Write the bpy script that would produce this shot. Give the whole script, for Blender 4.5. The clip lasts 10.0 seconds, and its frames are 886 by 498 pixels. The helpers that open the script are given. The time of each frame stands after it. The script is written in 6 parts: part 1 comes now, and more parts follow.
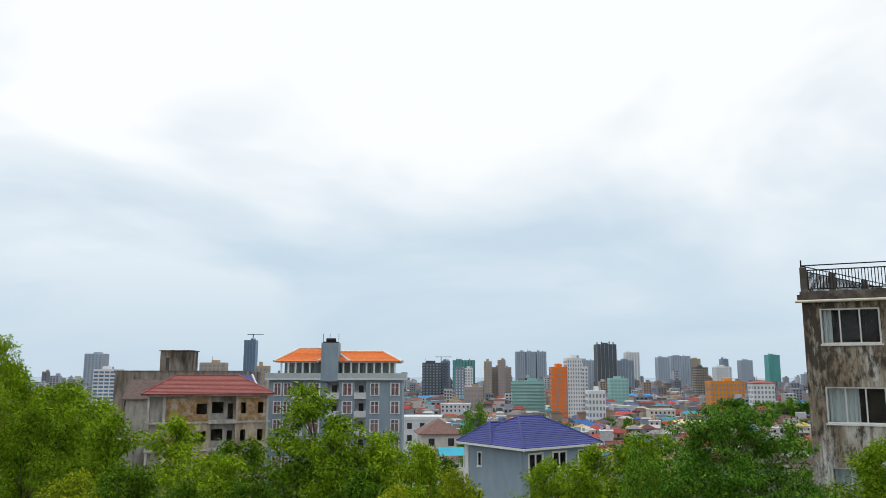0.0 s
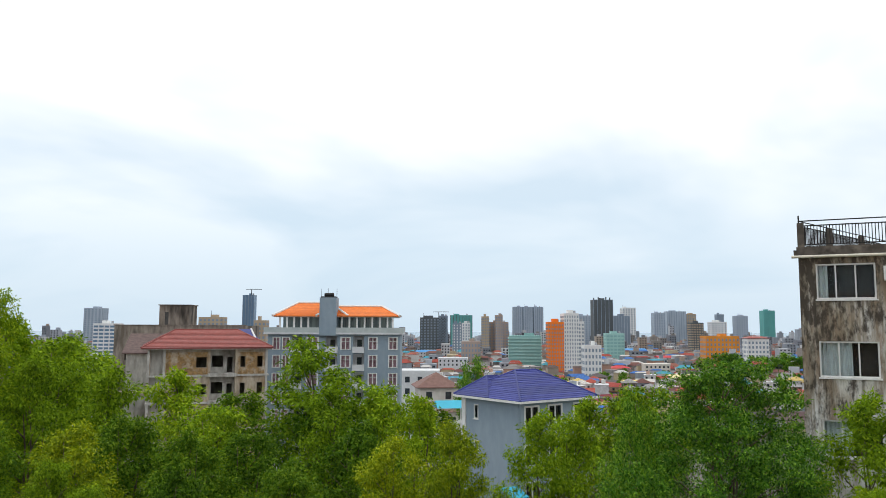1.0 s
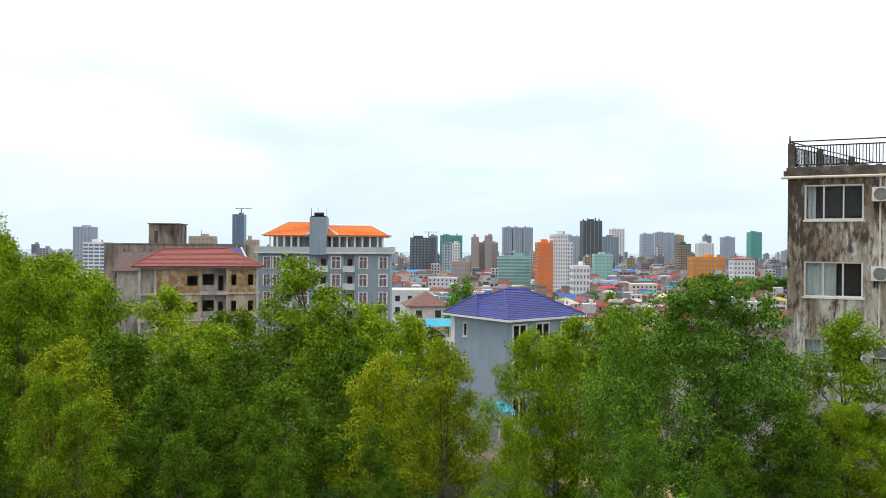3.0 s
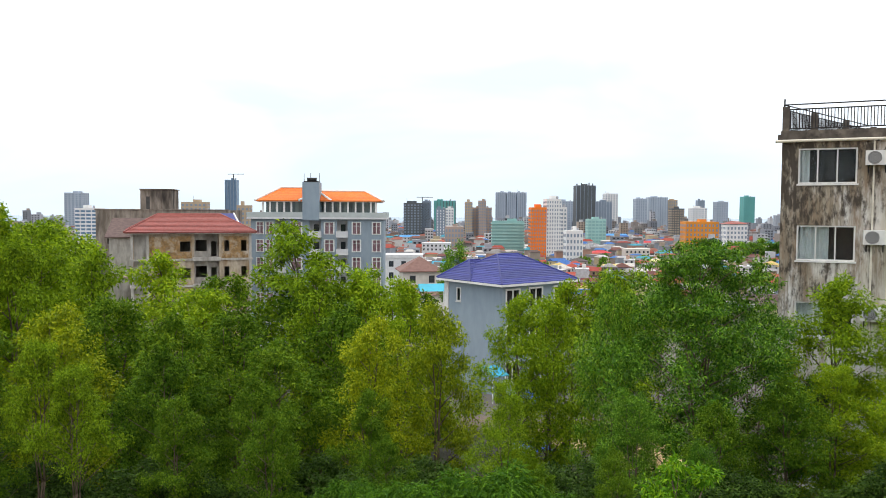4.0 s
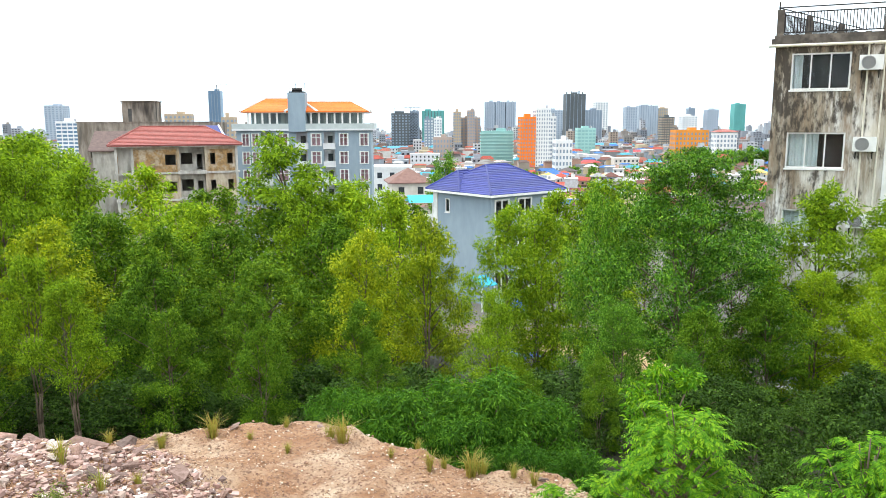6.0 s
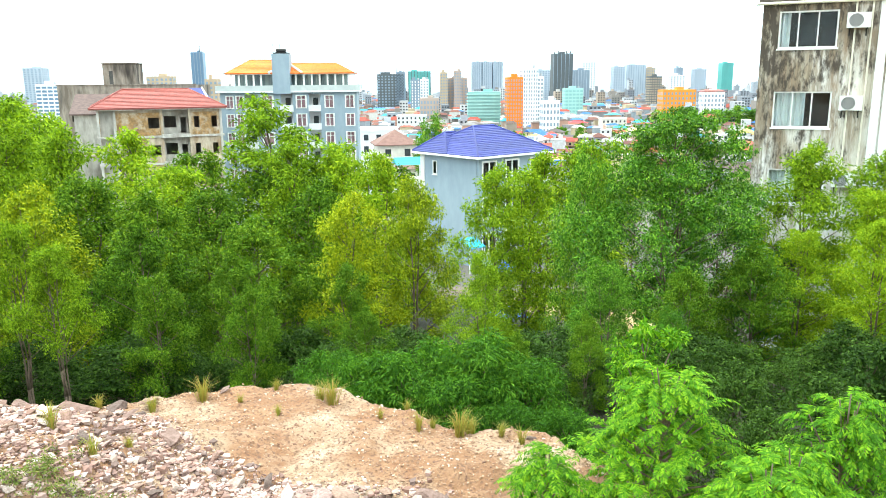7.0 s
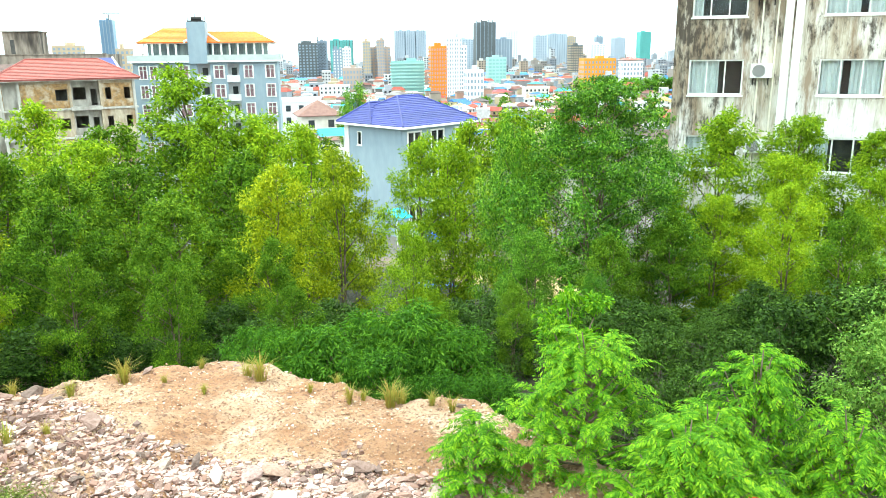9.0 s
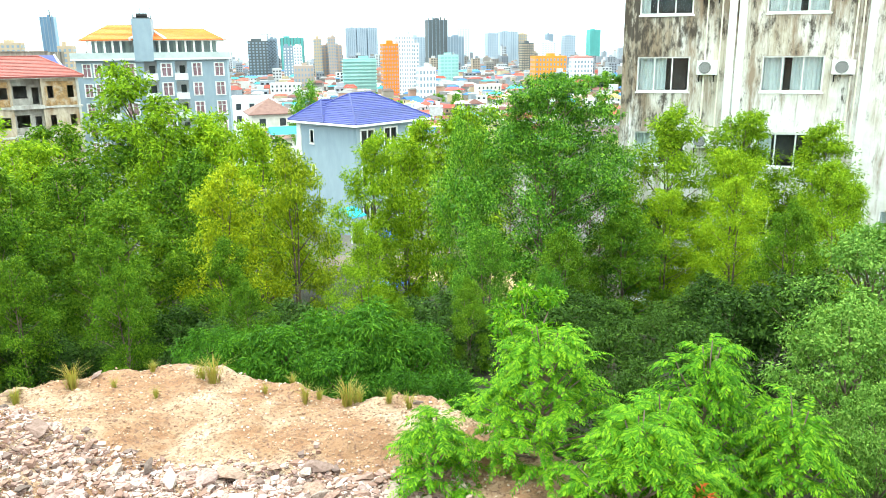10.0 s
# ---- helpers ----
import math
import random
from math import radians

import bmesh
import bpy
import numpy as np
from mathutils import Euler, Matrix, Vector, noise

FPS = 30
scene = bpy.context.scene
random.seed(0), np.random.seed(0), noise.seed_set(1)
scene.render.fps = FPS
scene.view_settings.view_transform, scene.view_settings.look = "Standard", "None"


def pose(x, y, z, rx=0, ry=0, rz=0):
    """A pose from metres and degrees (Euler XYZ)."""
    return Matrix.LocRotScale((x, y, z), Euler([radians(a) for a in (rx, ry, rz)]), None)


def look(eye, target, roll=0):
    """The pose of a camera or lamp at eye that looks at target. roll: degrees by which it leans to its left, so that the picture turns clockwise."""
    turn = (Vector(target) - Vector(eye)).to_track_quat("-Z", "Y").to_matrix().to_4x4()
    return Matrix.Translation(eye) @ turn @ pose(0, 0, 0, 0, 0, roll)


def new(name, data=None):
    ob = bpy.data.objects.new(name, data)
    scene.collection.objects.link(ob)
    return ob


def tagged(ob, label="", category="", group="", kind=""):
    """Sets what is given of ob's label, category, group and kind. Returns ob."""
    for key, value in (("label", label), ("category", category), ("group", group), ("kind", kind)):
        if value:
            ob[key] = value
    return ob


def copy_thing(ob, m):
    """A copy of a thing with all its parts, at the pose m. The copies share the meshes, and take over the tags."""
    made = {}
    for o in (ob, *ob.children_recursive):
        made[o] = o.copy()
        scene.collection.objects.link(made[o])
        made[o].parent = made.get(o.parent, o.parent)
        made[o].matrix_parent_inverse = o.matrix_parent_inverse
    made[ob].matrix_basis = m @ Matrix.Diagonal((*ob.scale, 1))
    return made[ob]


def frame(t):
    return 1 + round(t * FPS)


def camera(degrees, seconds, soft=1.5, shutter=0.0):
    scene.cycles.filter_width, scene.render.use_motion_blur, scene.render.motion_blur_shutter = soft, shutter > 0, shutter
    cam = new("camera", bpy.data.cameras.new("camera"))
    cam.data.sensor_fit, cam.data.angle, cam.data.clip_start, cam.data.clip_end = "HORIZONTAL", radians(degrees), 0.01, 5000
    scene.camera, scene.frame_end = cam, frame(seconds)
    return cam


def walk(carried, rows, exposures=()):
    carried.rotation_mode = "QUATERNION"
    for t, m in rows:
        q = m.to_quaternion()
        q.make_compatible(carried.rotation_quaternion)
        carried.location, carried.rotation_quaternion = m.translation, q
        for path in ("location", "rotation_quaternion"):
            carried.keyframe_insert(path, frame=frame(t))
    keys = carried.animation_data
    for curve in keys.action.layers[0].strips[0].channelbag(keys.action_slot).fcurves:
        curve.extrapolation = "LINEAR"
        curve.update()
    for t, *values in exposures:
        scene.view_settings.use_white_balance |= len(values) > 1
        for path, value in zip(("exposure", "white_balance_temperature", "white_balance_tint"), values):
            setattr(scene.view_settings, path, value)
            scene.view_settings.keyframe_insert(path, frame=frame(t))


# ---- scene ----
cam = camera(60.1, 10.0, soft=0.8)
PATH = [
    (0, (-0.018, -0.673, 40.106), (-0.019, 1.302, 40.421), 0.1),
    (0.5, (0.004, -0.608, 40.11), (0.007, 1.375, 40.369), 0.1),
    (1, (-0.011, -0.651, 40.074), (-0.006, 1.339, 40.274), 0.2),
    (1.5, (-0.012, -0.638, 40.066), (-0.002, 1.357, 40.201), 0.2),
    (2, (-0.014, -0.631, 40.052), (0.002, 1.367, 40.13), 0.3),
    (2.5, (-0.007, -0.64, 40.044), (0.016, 1.359, 40.078), 0.4),
    (4, (0.033, -0.527, 40.008), (0.082, 1.47, 39.91), 0.3),
    (4.5, (0.038, -0.527, 40.024), (0.093, 1.466, 39.874), 0.2),
    (5, (0.044, -0.489, 39.997), (0.106, 1.499, 39.79), 0.2),
    (5.5, (0.045, -0.469, 39.992), (0.114, 1.512, 39.724), -0.0),
    (7, (0.06, -0.471, 39.998), (0.167, 1.48, 39.573), -0.5),
    (7.5, (0.052, -0.451, 39.99), (0.195, 1.491, 39.536), -0.5),
    (8, (0.073, -0.453, 39.991), (0.257, 1.481, 39.516), -0.5),
    (8.5, (0.079, -0.429, 39.987), (0.313, 1.495, 39.496), -0.6),
    (9, (0.083, -0.427, 39.986), (0.375, 1.487, 39.485), -0.6),
    (9.5, (0.086, -0.425, 39.987), (0.436, 1.478, 39.482), -0.6),
    (10, (0.09, -0.437, 39.974), (0.497, 1.454, 39.466), -0.6),
]
walk(cam, [(t, look(eye, target, roll)) for t, eye, target, roll in PATH],
     exposures=[(0, -0.4, 6500, 9), (1, -0.2, 6600, 10), (2.5, 0.0, 6700, 11), (4.5, 0.3, 6800, 13), (5.5, 0.65, 6600, 10), (7, 1.44, 6400, -3), (7.5, 1.52, 6400, -6), (10, 1.58, 6400, -7)])

# ---- world, sun, exposure ----
world = bpy.data.worlds.new("overcast_sky")
scene.world = world
world.use_nodes = True
wt = world.node_tree
wt.nodes.clear()


def wn(kind, **kw):
    n = wt.nodes.new(kind)
    for k, v in kw.items():
        n.inputs[k].default_value = v
    return n


SUN_UP, SUN_TURN = 68.0, -82.0
w_out = wn("ShaderNodeOutputWorld")
w_sky = wn("ShaderNodeTexSky")
w_sky.sky_type = "NISHITA"
w_sky.sun_disc = False
w_sky.sun_elevation, w_sky.sun_rotation = radians(SUN_UP), radians(SUN_TURN)
w_sky.air_density, w_sky.dust_density = 1.0, 2.0
w_bg_sky = wn("ShaderNodeBackground", Strength=0.1)
wt.links.new(w_sky.outputs[0], w_bg_sky.inputs[0])
# a cloud deck, laid out on a flat sheet overhead
w_co = wn("ShaderNodeTexCoord")
w_sep = wn("ShaderNodeSeparateXYZ")
wt.links.new(w_co.outputs["Generated"], w_sep.inputs[0])
w_up = wt.nodes.new("ShaderNodeMath")
w_up.operation = "MAXIMUM"
wt.links.new(w_sep.outputs[2], w_up.inputs[0])
w_up.inputs[1].default_value = 0.0
w_up2 = wt.nodes.new("ShaderNodeMath")
w_up2.operation = "ADD"
w_up2.inputs[1].default_value = 0.28
wt.links.new(w_up.outputs[0], w_up2.inputs[0])
w_div = wt.nodes.new("ShaderNodeVectorMath")
w_div.operation = "DIVIDE"
w_comb = wn("ShaderNodeCombineXYZ")
for k in range(3):
    wt.links.new(w_up2.outputs[0], w_comb.inputs[k])
wt.links.new(w_co.outputs["Generated"], w_div.inputs[0])
wt.links.new(w_comb.outputs[0], w_div.inputs[1])
w_noise = wn("ShaderNodeTexNoise", Scale=1.0, Detail=4.0, Roughness=0.5, Distortion=0.5)
wt.links.new(w_div.outputs[0], w_noise.inputs["Vector"])
w_ramp = wn("ShaderNodeValToRGB")
w_ramp.color_ramp.elements[0].position, w_ramp.color_ramp.elements[0].color = 0.36, (0.9, 1.06, 1.2, 1)
w_ramp.color_ramp.elements[1].position, w_ramp.color_ramp.elements[1].color = 0.58, (1.44, 1.46, 1.47, 1)
wt.links.new(w_noise.outputs["Fac"], w_ramp.inputs[0])
w_bg_cloud = wn("ShaderNodeBackground", Strength=1.0)
w_low = wt.nodes.new("ShaderNodeMapRange")
w_low.interpolation_type = "SMOOTHSTEP"
w_low.inputs[1].default_value, w_low.inputs[2].default_value, w_low.inputs[3].default_value, w_low.inputs[4].default_value = 0.0, 0.3, 0.85, 0.0
wt.links.new(w_up.outputs[0], w_low.inputs[0])
w_tint = wt.nodes.new("ShaderNodeMix")
w_tint.data_type = "RGBA"
wt.links.new(w_low.outputs[0], w_tint.inputs[0])
wt.links.new(w_ramp.outputs[0], w_tint.inputs[6])
w_tint.inputs[7].default_value = (0.75, 0.96, 1.15, 1)
wt.links.new(w_tint.outputs[2], w_bg_cloud.inputs[0])
w_mix = wn("ShaderNodeMixShader", Fac=0.88)
wt.links.new(w_bg_sky.outputs[0], w_mix.inputs[1])
wt.links.new(w_bg_cloud.outputs[0], w_mix.inputs[2])
wt.links.new(w_mix.outputs[0], w_out.inputs[0])

sun_data = bpy.data.lights.new("sun", "SUN")
sun_data.energy, sun_data.angle, sun_data.color = 1.5, radians(18), (1.0, 0.96, 0.9)
sun = new("sun", sun_data)
sun.matrix_world = pose(0, 0, 80, 90 - SUN_UP - 0.0, 0, 0)
sun.rotation_euler = Euler((radians(90 - SUN_UP), 0, radians(180 - SUN_TURN)))


# ---- materials ----
def material(name, c1, c2, scale=3.0, rough=0.85, bump=0.15, detail=5.0, stretch=(1, 1, 1), c3=None, scale3=0.6, metal=0.0,
             by_object=None, lo=0.35, hi=0.65):
    """Two colours mixed by fine noise, a third by large patches; by_object: a list of colours picked by each object's own random number."""
    m = bpy.data.materials.new(name)
    m.use_nodes = True
    nt = m.node_tree
    b = nt.nodes["Principled BSDF"]
    b.inputs["Roughness"].default_value, b.inputs["Metallic"].default_value = rough, metal
    co = nt.nodes.new("ShaderNodeTexCoord")
    mp = nt.nodes.new("ShaderNodeMapping")
    mp.inputs["Scale"].default_value = stretch
    nt.links.new(co.outputs["Object"], mp.inputs[0])

    def noise_fac(s, d, low, high):
        n = nt.nodes.new("ShaderNodeTexNoise")
        n.inputs["Scale"].default_value, n.inputs["Detail"].default_value = s, d
        n.inputs["Roughness"].default_value = 0.6
        nt.links.new(mp.outputs[0], n.inputs["Vector"])
        r = nt.nodes.new("ShaderNodeMapRange")
        r.inputs[1].default_value, r.inputs[2].default_value = low, high
        nt.links.new(n.outputs["Fac"], r.inputs[0])
        return n, r

    def mixed(fac, a, c):
        x = nt.nodes.new("ShaderNodeMix")
        x.data_type = "RGBA"
        nt.links.new(fac, x.inputs[0])
        for socket, v in ((x.inputs[6], a), (x.inputs[7], c)):
            if isinstance(v, tuple):
                socket.default_value = (*v, 1)
            else:
                nt.links.new(v, socket)
        return x.outputs[2]

    n1, f1 = noise_fac(scale, detail, lo, hi)
    if by_object:
        info = nt.nodes.new("ShaderNodeObjectInfo")
        ramp = nt.nodes.new("ShaderNodeValToRGB")
        ramp.color_ramp.interpolation = "CONSTANT"
        el = ramp.color_ramp.elements
        while len(el) < len(by_object):
            el.new(0.5)
        for k, c in enumerate(by_object):
            el[k].position, el[k].color = k / len(by_object), (*c, 1)
        nt.links.new(info.outputs["Random"], ramp.inputs[0])
        dark = nt.nodes.new("ShaderNodeMix")
        dark.data_type, dark.blend_type = "RGBA", "MULTIPLY"
        nt.links.new(f1.outputs[0], dark.inputs[0])
        nt.links.new(ramp.outputs[0], dark.inputs[6])
        dark.inputs[7].default_value = (*c2, 1)
        col = dark.outputs[2]
    else:
        col = mixed(f1.outputs[0], c1, c2)
    if c3:
        n3, f3 = noise_fac(scale3, 4.0, 0.48, 0.66)
        col = mixed(f3.outputs[0], col, c3)
    nt.links.new(col, b.inputs["Base Color"])
    if bump:
        bp = nt.nodes.new("ShaderNodeBump")
        bp.inputs["Strength"].default_value, bp.inputs["Distance"].default_value = bump, 0.05
        nt.links.new(n1.outputs["Fac"], bp.inputs["Height"])
        nt.links.new(bp.outputs[0], b.inputs["Normal"])
    return m


def leaf_material(name, colours, through_share=0.15, rough=0.62, gloss=0.1):
    """Leaf colours picked per leaf and shifted per tree, with light coming through the blades."""
    m = bpy.data.materials.new(name)
    m.use_nodes = True
    nt = m.node_tree
    b, out = nt.nodes["Principled BSDF"], nt.nodes["Material Output"]
    geo, info = nt.nodes.new("ShaderNodeNewGeometry"), nt.nodes.new("ShaderNodeObjectInfo")
    ramp = nt.nodes.new("ShaderNodeValToRGB")
    el = ramp.color_ramp.elements
    while len(el) < len(colours):
        el.new(0.5)
    for k, c in enumerate(colours):
        el[k].position, el[k].color = k / (len(colours) - 1), (*c, 1)
    mixf = nt.nodes.new("ShaderNodeMath")
    mixf.operation = "MULTIPLY_ADD"
    mixf.inputs[1].default_value = 0.75
    nt.links.new(geo.outputs["Random Per Island"], mixf.inputs[0])
    half = nt.nodes.new("ShaderNodeMath")
    half.operation = "MULTIPLY"
    half.inputs[1].default_value = 0.25
    nt.links.new(info.outputs["Random"], half.inputs[0])
    nt.links.new(half.outputs[0], mixf.inputs[2])
    nt.links.new(mixf.outputs[0], ramp.inputs[0])
    nt.links.new(ramp.outputs[0], b.inputs["Base Color"])
    b.inputs["Roughness"].default_value = rough
    b.inputs["Specular IOR Level"].default_value = gloss
    tr = nt.nodes.new("ShaderNodeBsdfTranslucent")
    warm = nt.nodes.new("ShaderNodeMix")
    warm.data_type, warm.blend_type = "RGBA", "MULTIPLY"
    warm.inputs[0].default_value = 1.0
    nt.links.new(ramp.outputs[0], warm.inputs[6])
    warm.inputs[7].default_value = (1.5, 1.45, 0.7, 1)
    nt.links.new(warm.outputs[2], tr.inputs[0])
    mx = nt.nodes.new("ShaderNodeMixShader")
    mx.inputs[0].default_value = through_share
    nt.links.new(b.outputs[0], mx.inputs[1])
    nt.links.new(tr.outputs[0], mx.inputs[2])
    nt.links.new(mx.outputs[0], out.inputs[0])
    return m


M_LEAF = leaf_material("acacia_leaf", [(0.0429, 0.0824, 0.00549), (0.129, 0.229, 0.0101), (0.237, 0.366, 0.0156), (0.429, 0.522, 0.0256)], 0.24, 0.62, 0.06)
# Greener leaf for the lower trees, its colours also lowered for canopy shade.
M_LEAF_MID = leaf_material("green_leaf", [(0.0121, 0.0335, 0.00318), (0.0449, 0.107, 0.00636), (0.0983, 0.195, 0.0111), (0.224, 0.335, 0.0207)], 0.2, 0.62, 0.06)
M_LEAF_DARK = leaf_material("dark_leaf", [(0.0153, 0.0457, 0.00544), (0.0459, 0.136, 0.00979), (0.115, 0.271, 0.0174), (0.383, 0.566, 0.0544)], 0.18, 0.5, 0.12)
# Undergrowth leaves are coloured dark to stand for shade at the forest's foot.
M_SCRUB = leaf_material("shaded_undergrowth_leaf", [(0.0099, 0.0263, 0.0045), (0.0289, 0.0675, 0.0075), (0.0908, 0.165, 0.0188)], 0.1)
M_LEAF_YELLOW = leaf_material("yellow_leaf", [(0.0591, 0.0968, 0.00528), (0.197, 0.282, 0.0088), (0.473, 0.51, 0.0176)], 0.22)
M_FROND = leaf_material("frond_leaf", [(0.0255, 0.085, 0.00595), (0.085, 0.23, 0.00935), (0.255, 0.425, 0.017)], 0.28)
M_ROUND = leaf_material("round_leaf", [(0.0338, 0.09, 0.012), (0.105, 0.217, 0.03), (0.247, 0.375, 0.075)], 0.2)
M_BAMBOO = leaf_material("bamboo_leaf", [(0.0135, 0.0488, 0.00525), (0.045, 0.131, 0.00825), (0.128, 0.27, 0.0165)], 0.22)
M_DRYGRASS = leaf_material("dry_grass", [(0.28, 0.2, 0.06), (0.3, 0.28, 0.07), (0.18, 0.26, 0.05)], 0.3)
M_BARK = material("bark", (0.085, 0.06, 0.042), (0.19, 0.14, 0.1), 9, 0.95, 0.5, stretch=(1, 1, 0.25))
M_ROCK = material("rubble_stone", (0.42, 0.36, 0.32), (0.6, 0.55, 0.5), 5, 0.9, 0.6, by_object=[(0.35, 0.22, 0.18), (0.42, 0.33, 0.29), (0.25, 0.16, 0.135), (0.36, 0.24, 0.19), (0.56, 0.47, 0.43), (0.17, 0.12, 0.105), (0.4, 0.28, 0.26), (0.27, 0.18, 0.155)])
M_CITYWALL = material("rendered_house_wall", (0.7, 0.68, 0.64), (0.72, 0.7, 0.66), 0.8, 0.9, 0.05, by_object=[(0.7, 0.68, 0.65), (0.5, 0.45, 0.38), (0.62, 0.62, 0.64), (0.38, 0.35, 0.33), (0.66, 0.55, 0.34), (0.72, 0.72, 0.74), (0.36, 0.42, 0.48), (0.55, 0.36, 0.28), (0.68, 0.67, 0.65), (0.28, 0.25, 0.24)])
M_CITYROOF = material("house_roof", (0.4, 0.1, 0.06), (0.6, 0.56, 0.54), 1.2, 0.75, 0.2, by_object=[(0.36, 0.05, 0.035), (0.14, 0.05, 0.04), (0.3, 0.3, 0.3), (0.04, 0.15, 0.45), (0.2, 0.06, 0.045), (0.13, 0.11, 0.11), (0.42, 0.07, 0.04), (0.62, 0.6, 0.56), (0.1, 0.055, 0.05), (0.05, 0.34, 0.5), (0.6, 0.45, 0.15), (0.26, 0.04, 0.06)])
M_PANE = material("dark_window_pane", (0.02, 0.025, 0.03), (0.05, 0.06, 0.07), 0.7, 0.12, 0.0)
M_WHITE = material("white_paint", (0.78, 0.78, 0.76), (0.68, 0.68, 0.66), 2.5, 0.6, 0.05)
M_CONC = material("weathered_concrete", (0.36, 0.31, 0.26), (0.15, 0.12, 0.095), 1.3, 0.92, 0.3, stretch=(1, 1, 0.25), c3=(0.04, 0.033, 0.028), scale3=0.45)
M_GREY = material("blue_grey_render", (0.29, 0.36, 0.42), (0.24, 0.31, 0.37), 1.0, 0.85, 0.08, stretch=(1, 1, 0.4))
M_STEEL = material("black_iron", (0.008, 0.008, 0.01), (0.022, 0.02, 0.018), 8, 0.75, 0.1)


# ---- mesh helpers ----
class Build:
    """Gathers boxes, prisms and tubes into one mesh."""

    def __init__(self):
        self.v, self.f = [], []

    def add(self, verts, faces):
        o = len(self.v)
        self.v += [tuple(p) for p in verts]
        self.f += [tuple(o + i for i in f) for f in faces]
        return self

    def box(self, x0, x1, y0, y1, z0, z1):
        c = [(x, y, z) for z in (z0, z1) for y in (y0, y1) for x in (x0, x1)]
        return self.add(c, [(0, 2, 3, 1), (4, 5, 7, 6), (0, 1, 5, 4), (2, 6, 7, 3), (0, 4, 6, 2), (1, 3, 7, 5)])

    def ring(self, x0, x1, z0, z1, y0, y1, t):
        """A rectangular frame standing in the plane of x and z, t wide."""
        v = [(x, y, z) for y in (y0, y1) for a, b, c, d in ((x0, x1, z0, z1), (x0 + t, x1 - t, z0 + t, z1 - t)) for x, z in ((a, c), (b, c), (b, d), (a, d))]
        f = []
        for k in range(4):
            n = (k + 1) % 4
            f += [(k, n, 4 + n, 4 + k), (8 + n, 8 + k, 12 + k, 12 + n), (n, k, 8 + k, 8 + n), (4 + k, 4 + n, 12 + n, 12 + k)]
        return self.add(v, f)

    def tube(self, a, b, r0, r1=None, n=6):
        a, b = Vector(a), Vector(b)
        r1 = r0 if r1 is None else r1
        d = (b - a).normalized()
        s = d.orthogonal().normalized()
        t = d.cross(s)
        ring = [(s * math.cos(2 * math.pi * k / n) + t * math.sin(2 * math.pi * k / n)) for k in range(n)]
        v = [a + p * r0 for p in ring] + [b + p * r1 for p in ring]
        f = [(k, (k + 1) % n, n + (k + 1) % n, n + k) for k in range(n)] + [tuple(range(n - 1, -1, -1)), tuple(range(n, 2 * n))]
        return self.add(v, f)

    def hip(self, x0, x1, y0, y1, z, rise, inset=None, thick=0.18):
        """A hip roof over a rectangle, the ridge along its longer side."""
        w, d = x1 - x0, y1 - y0
        k = min(w, d) / 2 if inset is None else inset
        xm, ym = (x0 + x1) / 2, (y0 + y1) / 2
        r = [(x0 + k, ym, z + rise), (x1 - k, ym, z + rise)] if w >= d else [(xm, y0 + k, z + rise), (xm, y1 - k, z + rise)]
        base = [(x0, y0, z), (x1, y0, z), (x1, y1, z), (x0, y1, z)]
        v = [(a, b, c - thick) for a, b, c in base] + base + r
        side = [(0, 1, 5, 4), (1, 2, 6, 5), (2, 3, 7, 6), (3, 0, 4, 7), (3, 2, 1, 0)]
        top = [(4, 5, 9, 8), (5, 6, 9), (6, 7, 8, 9), (7, 4, 8)] if w >= d else [(4, 5, 8), (5, 6, 9, 8), (6, 7, 9), (7, 4, 8, 9)]
        return self.add(v, side + top)

    def gable(self, x0, x1, y0, y1, z, rise):
        ym = (y0 + y1) / 2
        v = [(x0, y0, z), (x1, y0, z), (x1, y1, z), (x0, y1, z), (x0, ym, z + rise), (x1, ym, z + rise)]
        return self.add(v, [(0, 1, 5, 4), (2, 3, 4, 5), (0, 4, 3), (1, 2, 5), (3, 2, 1, 0)])

    def wall(self, x0, x1, z0, z1, y0, y1, holes=()):
        """A wall along x with thickness y0..y1 and rectangular openings (x0, x1, z0, z1) cut through it."""
        zs = sorted({z0, z1, *[h[2] for h in holes], *[h[3] for h in holes]})
        for a, b in zip(zs, zs[1:]):
            cut = sorted((h[0], h[1]) for h in holes if h[2] <= a + 1e-6 and h[3] >= b - 1e-6)
            x = x0
            for p, q in cut:
                if p > x + 1e-6:
                    self.box(x, p, y0, y1, a, b)
                x = max(x, q)
            if x < x1 - 1e-6:
                self.box(x, x1, y0, y1, a, b)
        return self

    def mesh(self, name, mat, smooth=False):
        me = bpy.data.meshes.new(name)
        me.from_pydata(self.v, [], self.f)
        me.materials.append(mat)
        if smooth:
            me.shade_smooth()
        return me


def part(name, b, mat, parent, label="", kind="", smooth=False, m=None):
    """One mesh object under a thing or a part; b is a Build or a mesh that other pieces share."""
    ob = new(name, b.mesh(name, mat, smooth) if isinstance(b, Build) else b)
    ob.parent = parent
    if m is not None:
        ob.matrix_basis = m
    return tagged(ob, label, kind=kind)


def thing(name, m, label, category, group="", kind=""):
    ob = new(name)
    ob.empty_display_size = 0.3
    ob.matrix_basis = m
    return tagged(ob, label, category, group, kind)


